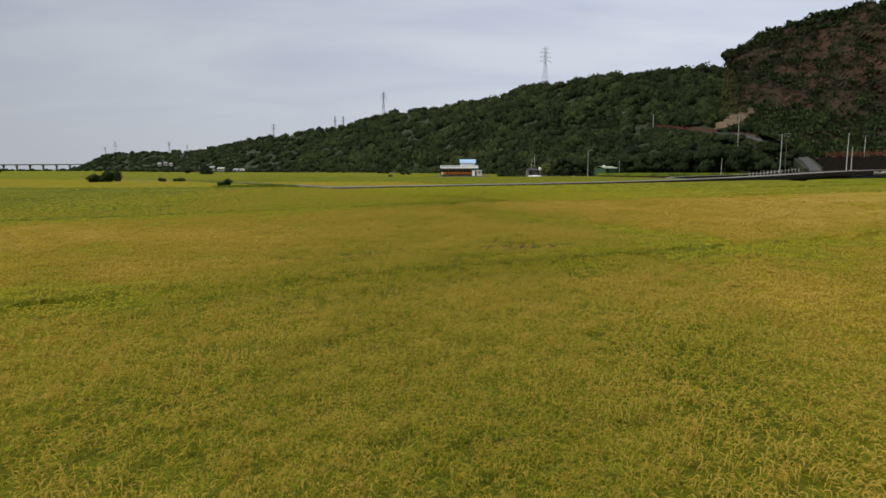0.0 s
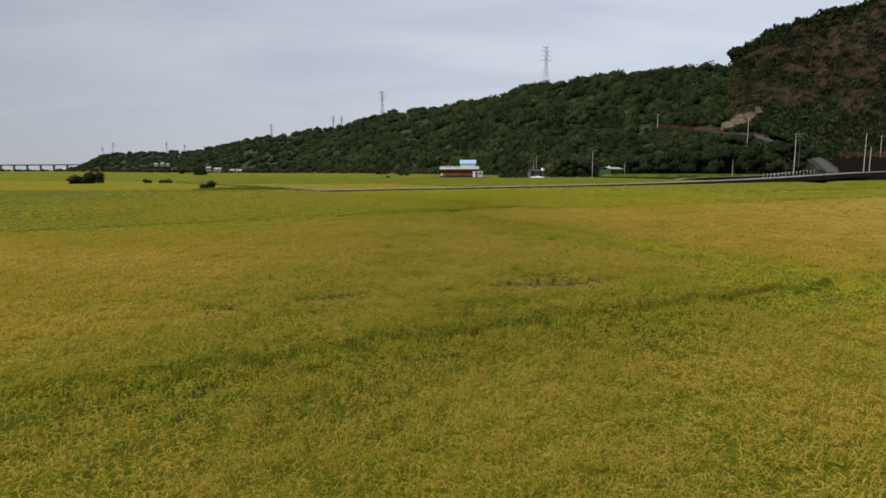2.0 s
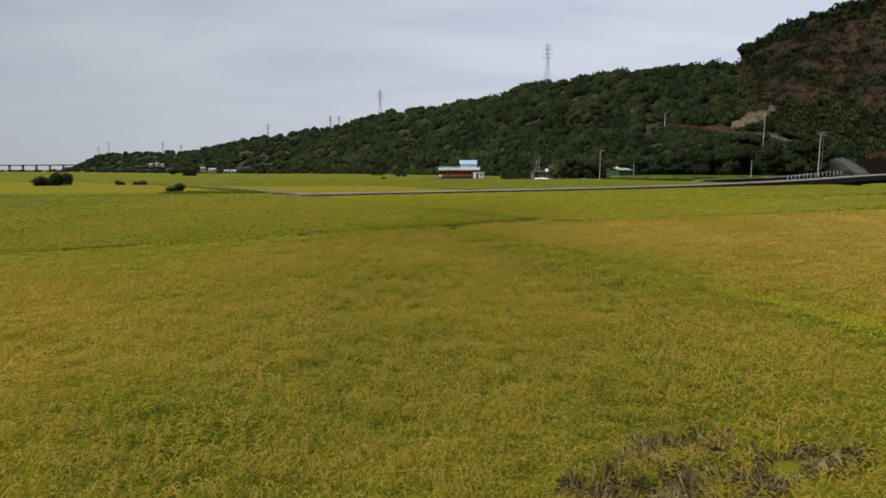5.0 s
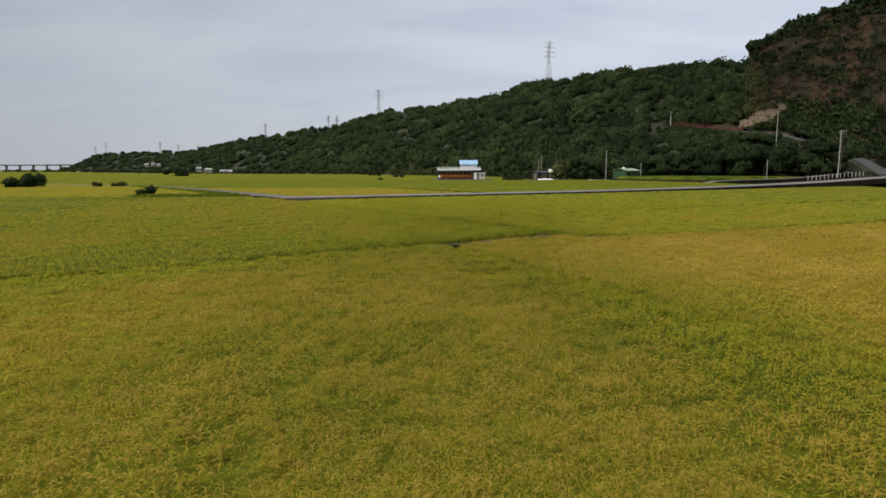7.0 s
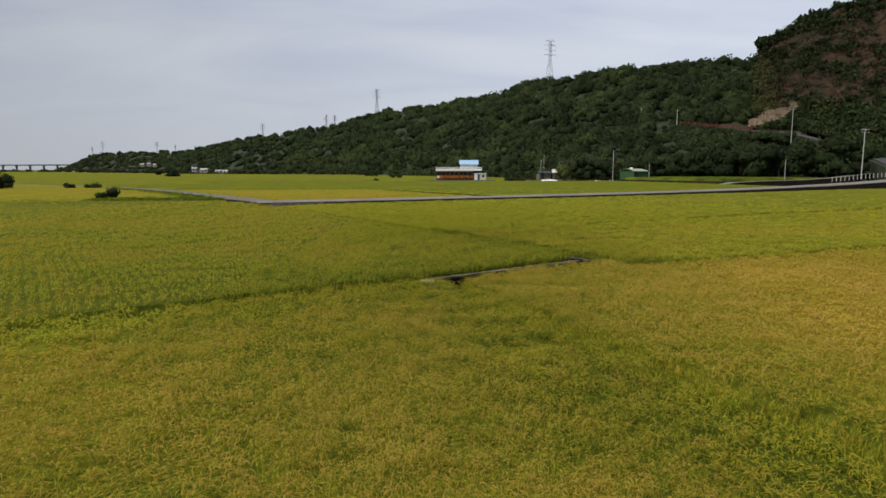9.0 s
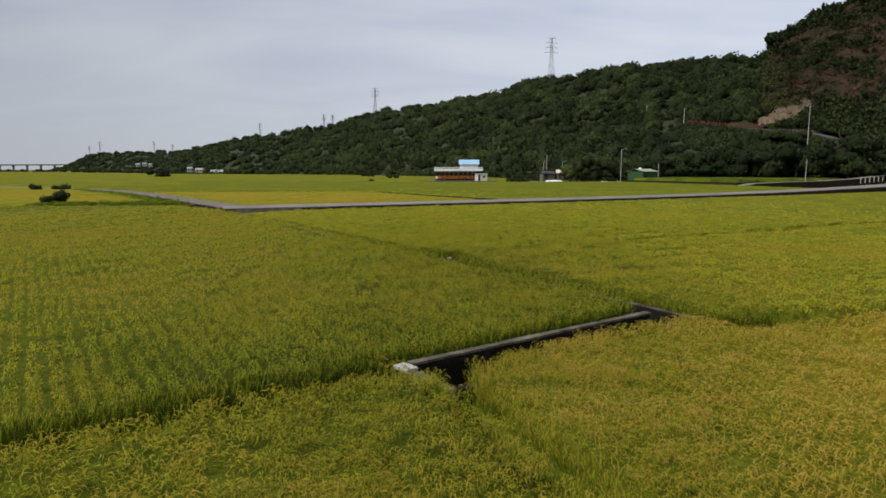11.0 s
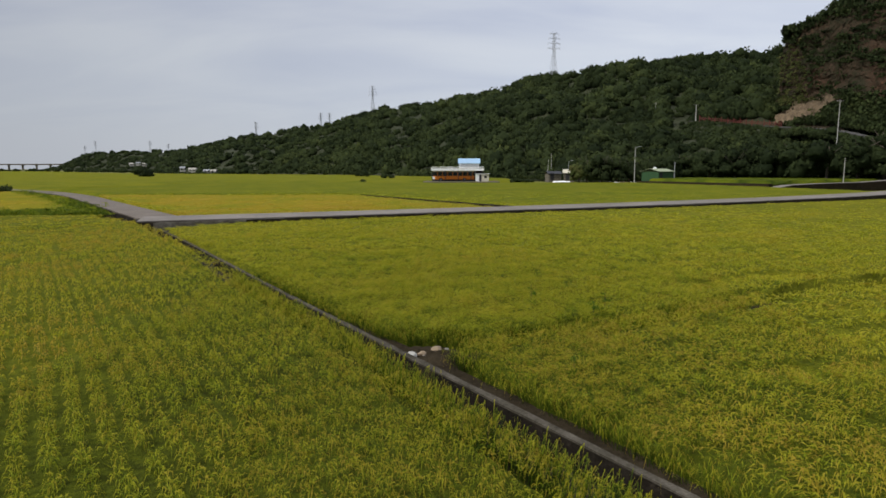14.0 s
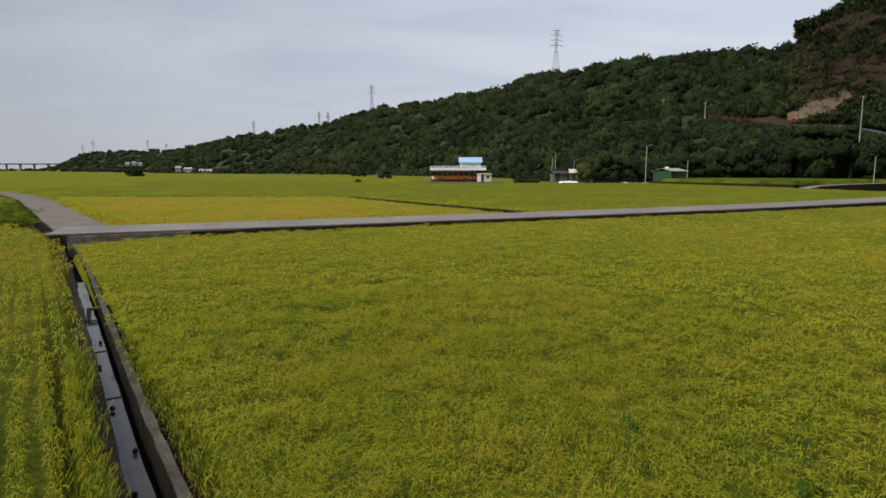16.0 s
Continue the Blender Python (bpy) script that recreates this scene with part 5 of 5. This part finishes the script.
def fence(points, label, gap=1.6, h=1.2):
    pts = finer(points, gap)
    t = thing("fence", pose(*pts[0]), label, "fence")
    o = Vector(pts[0])
    for p in pts:
        q = Vector(p) - o
        part("post", bx(q.x - 0.10, q.x + 0.10, q.y - 0.10, q.y + 0.10, q.z - 0.6, q.z + h), m_red, t)
    for z in (0.35, 0.72, 1.1):
        for a, b in zip(points, points[1:]):
            part("rail", rod(bmesh.new(), Vector(a) - o + Vector((0, 0, z)), Vector(b) - o + Vector((0, 0, z)), 0.09, n=5), m_red, t)
    return t


fence(rounded([(94.5, 302.0, 22.1), (105.5, 294.0, 20.3), (113.6, 284, 18.7), (113.9, 279, 18.3)], 1), "rust-red steel railing along the hill road", 1.8, 1.9)
fence([(109.5, 189.4, 6.2), (119, 188.8, 6.3), (150, 183.4, 6.5)], "rust-red steel railing above the retaining wall", 2.0, 1.8)
SCREE = (0.14, 0.31, -0.02, 0.56)
su, sv = np.meshgrid(np.linspace(SCREE[0], SCREE[1], 30), np.linspace(SCREE[2], SCREE[3], 26), indexing="ij")
sx, sy, sz = bluff_point(su, sv)
uu, ww = (su - SCREE[0]) / (SCREE[1] - SCREE[0]), (sv - SCREE[2]) / (SCREE[3] - SCREE[2])
ragged = np.abs(ww - 0.15 - 0.70 * uu) / 0.26 + 0.35 * waves(sx, sz * 2, 61, 7, 3) + 2.5 * np.clip(np.abs(uu - 0.5) - 0.42, 0, 1)
lift = np.clip(0.9 - ragged, -1.6, 0.5) * 1.4
pts = np.stack([(sx - 0.3 * (lift > 0)).ravel(), (sy - 0.8 * np.maximum(lift, 0)).ravel(), (sz + lift + 0.8 * waves(sx, sz * 1.2, 62, 4, 4)).ravel()], 1)
tagged(new("scree_slope", raw_mesh("scree_slope", pts, grid_tris(30, 26), [m_scree])), "pale tan landslip scar above the hill road", "scree", kind="structure")

# ---- trees and bushes ----


def tree(x, y, z, h, r, tone, seed, label, category="tree"):
    rng = np.random.default_rng(seed)
    t = thing(category, pose(x, y, z), label, category, "trees" if category == "tree" else "bushes")
    if category == "tree":
        bm = bmesh.new()
        top = Vector((rng.uniform(-0.4, 0.4), rng.uniform(-0.4, 0.4), h * 0.62))
        rod(bm, (0, 0, -0.8), top * 0.6, 0.03 * h, 0.02 * h)
        rod(bm, top * 0.6, top, 0.02 * h, 0.012 * h)
        for k in range(6):
            a = rng.uniform(0, 6.28)
            rod(bm, top * rng.uniform(0.45, 0.9), top * 0.9 + Vector((math.cos(a) * r * 0.7, math.sin(a) * r * 0.7, rng.uniform(0, h * 0.2))), 0.010 * h, 0.004 * h, n=6)
        part("trunk", bm, m_bark, t)
    n = 14 if category == "tree" else 7
    lo = 0.06 if category == "tree" else 0.0
    a, d = rng.uniform(0, 6.28, n), np.sqrt(rng.uniform(0, 1, n)) * r * 0.75
    zz = h * (lo + (0.62 - lo) * rng.uniform(0, 1, n) * (1 - 0.4 * d / r))
    V, T, R, N = scatter(CROWN["fine"], np.cos(a) * d, np.sin(a) * d, zz, rng.uniform(0.48, 0.74, n) * r * (1 if category == "tree" else 0.8), tone + rng.normal(0, 0.06, n), seed)
    if category == "bush":
        V[:, 2] = np.maximum(V[:, 2], -0.4)
    ob = new("crown", raw_mesh("crown", V, T, [m_leaf], {"tone": R}, smooth=True, normals=N))
    ob.parent = t
    return t


BROAD = "dark green broadleaf tree at the foot of the hill"
for k, (x, y, h, r, tone) in enumerate(((33.0, 215, 8.8, 3.0, 0.55), (36.5, 214, 9.2, 3.2, 0.36), (40.5, 215, 8.4, 3.0, 0.40), (38, 220, 9.4, 3.4, 0.38), (31.0, 214, 7.8, 2.2, 0.95), (44.5, 218, 7.2, 2.6, 0.30))):
    tree(x, y, 0.4, h, r, tone, 200 + k, "dense green tree beside the huts")
for k, (x, y, h, r) in enumerate(((62, 231, 9, 4.5), (68, 226, 9.5, 4.6), (73, 222, 10, 4.8), (79, 219, 11.5, 5.2), (84, 213, 12, 5.2), (87, 206, 12.5, 5.2), (91, 201, 13.0, 5.2), (95.5, 199, 13.5, 4.8), (100.5, 201, 12.5, 4.4), (90, 218, 11.0, 5.0), (98, 210, 13.0, 4.8), (80, 228, 11, 5.2), (103, 207, 11.5, 4.2), (56, 234, 8, 4.0), (50, 238, 8, 4.2), (103.5, 195.5, 8.5, 3.2), (94, 192.5, 4.5, 3.0), (97, 189, 3.5, 2.4))):
    tree(x, y, 0.8 + max(0, (x - 85) * 0.12), h, r, 0.27 + 0.10 * math.sin(k * 2.1), 230 + k, BROAD)
tree(-128, 314, -0.2, 6.4, 3.6, 0.20, 300, "lone dark tree standing in the far fields")
tree(-172, 392, 0.2, 4.0, 3.0, 0.32, 301, "small dark tree in the far fields")
tree(-320, 420, 0.2, 6.0, 4.0, 0.30, 302, "lone dark tree in the far fields")
SHRUB = "round dark green shrub among rice fields"
for k, (x, y, h, r) in enumerate(((-84.2, 145, 2.5, 2.6), (-80.7, 146, 3.0, 2.6), (-82.5, 144.5, 2.2, 2.4), (-70, 148, 1.2, 1.2), (-66.3, 149, 1.1, 1.5), (-38.6, 105.3, 1.8, 1.6), (-22, 262, 2.2, 2.4), (-36, 300, 2.6, 3.0), (14.5, 208, 1.0, 1.6), (17.5, 208.5, 0.9, 1.8), (41, 212.3, 2.6, 1.8), (-23, 215, 0.9, 1.3))):
    tree(x, y, 0.3, h, r, (0.42, 0.34)[k % 2] if k != 10 else 0.22, 320 + k, SHRUB, "bush")

# weedy verge beside the lane, and tall weeds in the rice
rng = np.random.default_rng(71)
n = 240
u = rng.uniform(0, 1, n)
x = -39.5 + 12.5 * u + rng.normal(0, 0.6, n); y = 104.3 + 1.6 * u + rng.normal(0, 0.7, n)
x2 = np.interp(rng.uniform(0, 1, 150), [0, 0.5, 1], [-26.5, -36, -62]); y2 = np.interp(x2, [-62, -36, -26.5], [149, 119.5, 106.5])
x = np.concatenate([x, x2 + rng.normal(-1.3, 0.5, 150)]); y = np.concatenate([y, y2 + rng.normal(-0.6, 0.5, 150)])
V, T, R, N = scatter(SETS["edge_leafy"], np.repeat(x, 5) + rng.normal(0, 0.5, 5 * len(x)), np.repeat(y, 5) + rng.normal(0, 0.5, 5 * len(x)), np.full(5 * len(x), 0.05), rng.uniform(0.7, 1.15, 5 * len(x)), 0.10 + rng.normal(0, 0.07, 5 * len(x)), 5)
tagged(new("weedy_verge", raw_mesh("weedy_verge", V, T, [m_rice], {"ripe": R})), "rough pale green grass along the lane verge", "grass", kind="stuff")
woods("verge_weeds", "low green weeds in the lane verge", CROWN["shrub"], x[::3], y[::3], np.full(x[::3].shape, 0.15), rng.uniform(0.4, 0.8, x[::3].shape), np.full(x[::3].shape, 0.6), 15, m_weed)
for k, (x, y, h) in enumerate(((1.65, 76.2, 1.1), (2.95, 74.85, 0.95), (3.4, 75.6, 1.05), (1.75, 71.0, 0.8))):
    V, T, R, N = scatter(CROWN["shrub"], np.array([0.0, 0.05, -0.04]), np.array([0.0, 0.03, -0.05]), np.array([0.35, 0.55, 0.72]) * h, np.array([0.15, 0.14, 0.10]), np.array([0.78, 0.85, 0.92]), 400 + k)
    t = thing("weed", pose(x, y, 0.0), "tall green leafy weed among the rice", "weed", "weeds")
    part("stem", rod(bmesh.new(), (0, 0, -0.1), (0, 0, h * 0.8), 0.012, 0.006, n=6), m_bark, t)
    ob = new("leaves", raw_mesh("leaves", V, T, [m_weed], {"tone": R}, normals=N)); ob.parent = t

# ---- pylons ----


def pylon(m, h, label, r=0.08):
    t = thing("pylon", m, label, "pylon", "pylons")
    w0, w1 = h * 0.08, h * 0.022
    def wide(z):
        return w0 + (w1 - w0) * min(1, z / (h * 0.62)) if z < h * 0.62 else w1
    levels = [0, 0.16, 0.30, 0.43, 0.53, 0.62, 0.70, 0.78, 0.86, 0.93, 1.0]
    for sx, sy in ((1, 1), (1, -1), (-1, 1), (-1, -1)):
        bm = bmesh.new()
        for a, b in zip(levels, levels[1:]):
            rod(bm, (sx * wide(a * h), sy * wide(a * h), a * h - (3 if a == 0 else 0)), (sx * wide(b * h), sy * wide(b * h), b * h), r, n=4)
        part("leg", bm, m_steel, t)
    for a, b in zip(levels, levels[1:]):
        bm = bmesh.new()
        p, q = wide(a * h), wide(b * h)
        for s in (-1, 1):
            rod(bm, (-p, s * p, a * h), (q, s * q, b * h), r * 0.6, n=4)
            rod(bm, (p, s * p, a * h), (-q, s * q, b * h), r * 0.6, n=4)
            rod(bm, (s * p, -p, a * h), (s * q, q, b * h), r * 0.6, n=4)
            rod(bm, (s * p, p, a * h), (s * q, -q, b * h), r * 0.6, n=4)
        part("bracing", bm, m_steel, t)
    for f, reach in ((0.70, 0.155), (0.80, 0.145), (0.90, 0.135), (0.995, 0.10)):
        for s in (-1, 1):
            bm = bmesh.new()
            rod(bm, (0, -w1, f * h), (s * reach * h, 0, f * h), r * 0.8, n=4)
            rod(bm, (0, w1, f * h), (s * reach * h, 0, f * h), r * 0.8, n=4)
            rod(bm, (0, 0, f * h + 0.05 * h), (s * reach * h, 0, f * h), r * 0.6, n=4)
            arm = part("arm", bm, m_steel, t)
            part("insulator", rod(bmesh.new(), (s * reach * h, 0, f * h), (s * reach * h, 0, f * h - 0.045 * h), r * 1.1, n=5), m_white, arm)
    return t


PY = "grey steel lattice power pylon on the ridge"
pylon(pose(64.6, 469.7, 58.5, 0, 0, 20), 31.5, PY)
pylon(pose(-82.3, 692.7, 58.0, 0, 0, 25), 28.0, PY, 0.11)
pylon(pose(-259.4, 869.7, 42.0, 0, 0, 30), 22.0, PY, 0.11)
pylon(pose(-151.0, 763.7, 46.0, 0, 0, 30), 20.0, PY, 0.11)
pylon(pose(-141.8, 768.0, 46.0, 0, 0, 30), 20.0, PY, 0.11)
pylon(pose(-803.5, 1433.7, 32.0, 0, 0, 30), 33.0, PY, 0.17)
pylon(pose(-840.0, 1453.7, 30.0, 0, 0, 30), 25.0, PY, 0.17)
pylon(pose(-591.0, 1253.7, 33.0, 0, 0, 30), 24.0, PY, 0.16)
pylon(pose(-530.0, 1200.0, 31.0, 0, 0, 30), 18.0, PY, 0.15)

# ---- far bridge and hamlet ----
bridge = thing("bridge", pose(-1209, 1753.7, 0), "long pale concrete viaduct on tall piers", "bridge")
part("deck", bx(-420, 150, -6, 6, 14.2, 16.6, bevel=0.3), m_concrete, bridge)
part("parapet", bx(-420, 150, -6.2, -5.9, 16.6, 17.4), m_concrete, bridge)
for k in range(14):
    x = -380 + k * 39
    pier = part("pier", bx(x - 1.6, x + 1.6, -2.5, 2.5, -4, 13.0, bevel=0.3), m_concrete, bridge)
    part("pier_cap", bx(x - 2.2, x + 2.2, -5.2, 5.2, 13.0, 14.2, bevel=0.2), m_concrete, pier)


m_plaster = plain("weathered_plaster", (0.40, 0.38, 0.34), rough=0.85, var=0.15)


def house(x, y, z, w, d, h, roofmat, turn, label):
    t = thing("house", pose(x, y, z, 0, 0, turn), label, "house", "far houses")
    wall = part("wall", bx(-w / 2, w / 2, 0, d, -1, h, bevel=0.05), m_plaster, t)
    bm = bmesh.new()
    for xx in (-w / 2 - 0.4, w / 2 + 0.4):
        for y_, z_ in ((-0.5, h), (d / 2, h + 1.6), (d + 0.5, h)):
            bm.verts.new((xx, y_, z_))
    bm.verts.ensure_lookup_table()
    v = bm.verts
    for f in ((0, 1, 4, 3), (1, 2, 5, 4), (2, 0, 3, 5), (0, 2, 1), (3, 4, 5)):
        bm.faces.new([v[k] for k in f])
    bmesh.ops.recalc_face_normals(bm, faces=bm.faces)
    part("roof", bm, roofmat, t)
    for k in range(max(2, int(w / 3))):
        xx = -w / 2 + 1.0 + k * 3
        part("window", bx(xx, xx + 1.2, -0.06, 0.0, 1.0, 2.3), m_glass, t)
    return t


m_grey_roof = plain("grey_roof", (0.30, 0.31, 0.33), rough=0.6)
HAM = "small white house at the foot of the ridge"
for k, (x, y, z, w, h) in enumerate(((-392, 802, 7.6, 4, 1.8), (-385, 804, 8.2, 4, 2.1), (-378, 804, 7.4, 3, 1.7), (-248, 618, 1.6, 4, 2.6), (-240, 620, 1.0, 6, 2.0), (-203, 560, 0, 4, 1.7), (-196, 558, 0, 4, 1.5))):
    house(x, y, z, w, 6, h, m_grey_roof if k % 2 else m_plaster, 15 - 5 * (k % 3), HAM)
rng = np.random.default_rng(90)
n = 260
u = rng.uniform(0, 1, n)
x = np.interp(u, [0, 0.5, 1], [-150, -480, -1300]) + rng.normal(0, 8, n); y = np.interp(u, [0, 0.5, 1], [560, 880, 1500]) - 10 + rng.normal(0, 10, n)
woods("far_hedges", "dark line of distant trees along the plain", CROWN["small"], x, y, np.full(n, -0.5), rng.uniform(2.5, 5.5, n), 0.35 + rng.normal(0, 0.06, n), 6)

# scrub on the camera-side flank of the hill road
hr = np.array(HILLROAD)
rng = np.random.default_rng(95)
n = 520
k = rng.uniform(0.18, 0.99, n) * (len(hr) - 1)
f = (k % 1)[:, None]
p = hr[k.astype(int)] * (1 - f) + hr[np.minimum(k.astype(int) + 1, len(hr) - 1)] * f
off = rng.uniform(3.0, 11.0, n)
x, y = p[:, 0] - off * 0.75, p[:, 1] - off * 0.66
woods("roadside_scrub", "dense dark scrub below the hill road", CROWN["fine"], x, y, np.maximum(p[:, 2] - 1.2 - off * 0.62, 0.2) - 1.6, np.where(p[:, 1] > 276, rng.uniform(1.0, 1.7, n), rng.uniform(1.4, 2.9, n)), 0.42 + rng.normal(0, 0.12, n), 9)
n = 420
k = rng.uniform(0.30, 1.0, n) * 0.999 * (len(hr) - 1)
f = (k % 1)[:, None]
p = hr[k.astype(int)] * (1 - f) + hr[np.minimum(k.astype(int) + 1, len(hr) - 1)] * f
off = rng.uniform(2.6, 4.6, n)
woods("embankment_scrub", "dark creepers and scrub on the road embankment", CROWN["mid"], p[:, 0] - off * 0.75, p[:, 1] - off * 0.66, p[:, 2] - rng.uniform(1.9, 10.0, n), rng.uniform(1.2, 1.9, n), 0.42 + rng.normal(0, 0.13, n), 19)
n = 250
hx_, hy_ = rng.choice([-402, -391, -384, -376, -254, -244, -236, -226, -207, -190], n) + rng.normal(0, 3, n), None
hy_ = np.interp(hx_, [-420, -380, -270, -190], [792, 796, 608, 550]) + rng.normal(0, 2, n)
woods("hamlet_trees", "low dark trees between the far houses", CROWN["small"], hx_, hy_, np.interp(hx_, [-400, -370, -254, -225, -200], [4.5, 4.0, -0.3, -0.8, -0.9]), rng.uniform(1.0, 2.2, n), 0.36 + rng.normal(0, 0.08, n), 12)

n = 120
u = rng.uniform(0, 1, n)
woods("bank_scrub", "dark shrubs hiding the bend of the hill road", CROWN["fine"], np.interp(u, [0, 0.33, 0.66, 1], [107.0, 104.5, 109.5, 112.0]) + rng.normal(0, 0.6, n), np.interp(u, [0, 0.33, 0.66, 1], [222, 233, 256, 279]) + rng.normal(0, 0.8, n), np.interp(u, [0, 0.33, 0.66, 1], [9.6, 13.0, 14.6, 15.6]) + rng.uniform(-1.4, 0.2, n), rng.uniform(1.3, 2.2, n), 0.30 + rng.normal(0, 0.1, n), 14)
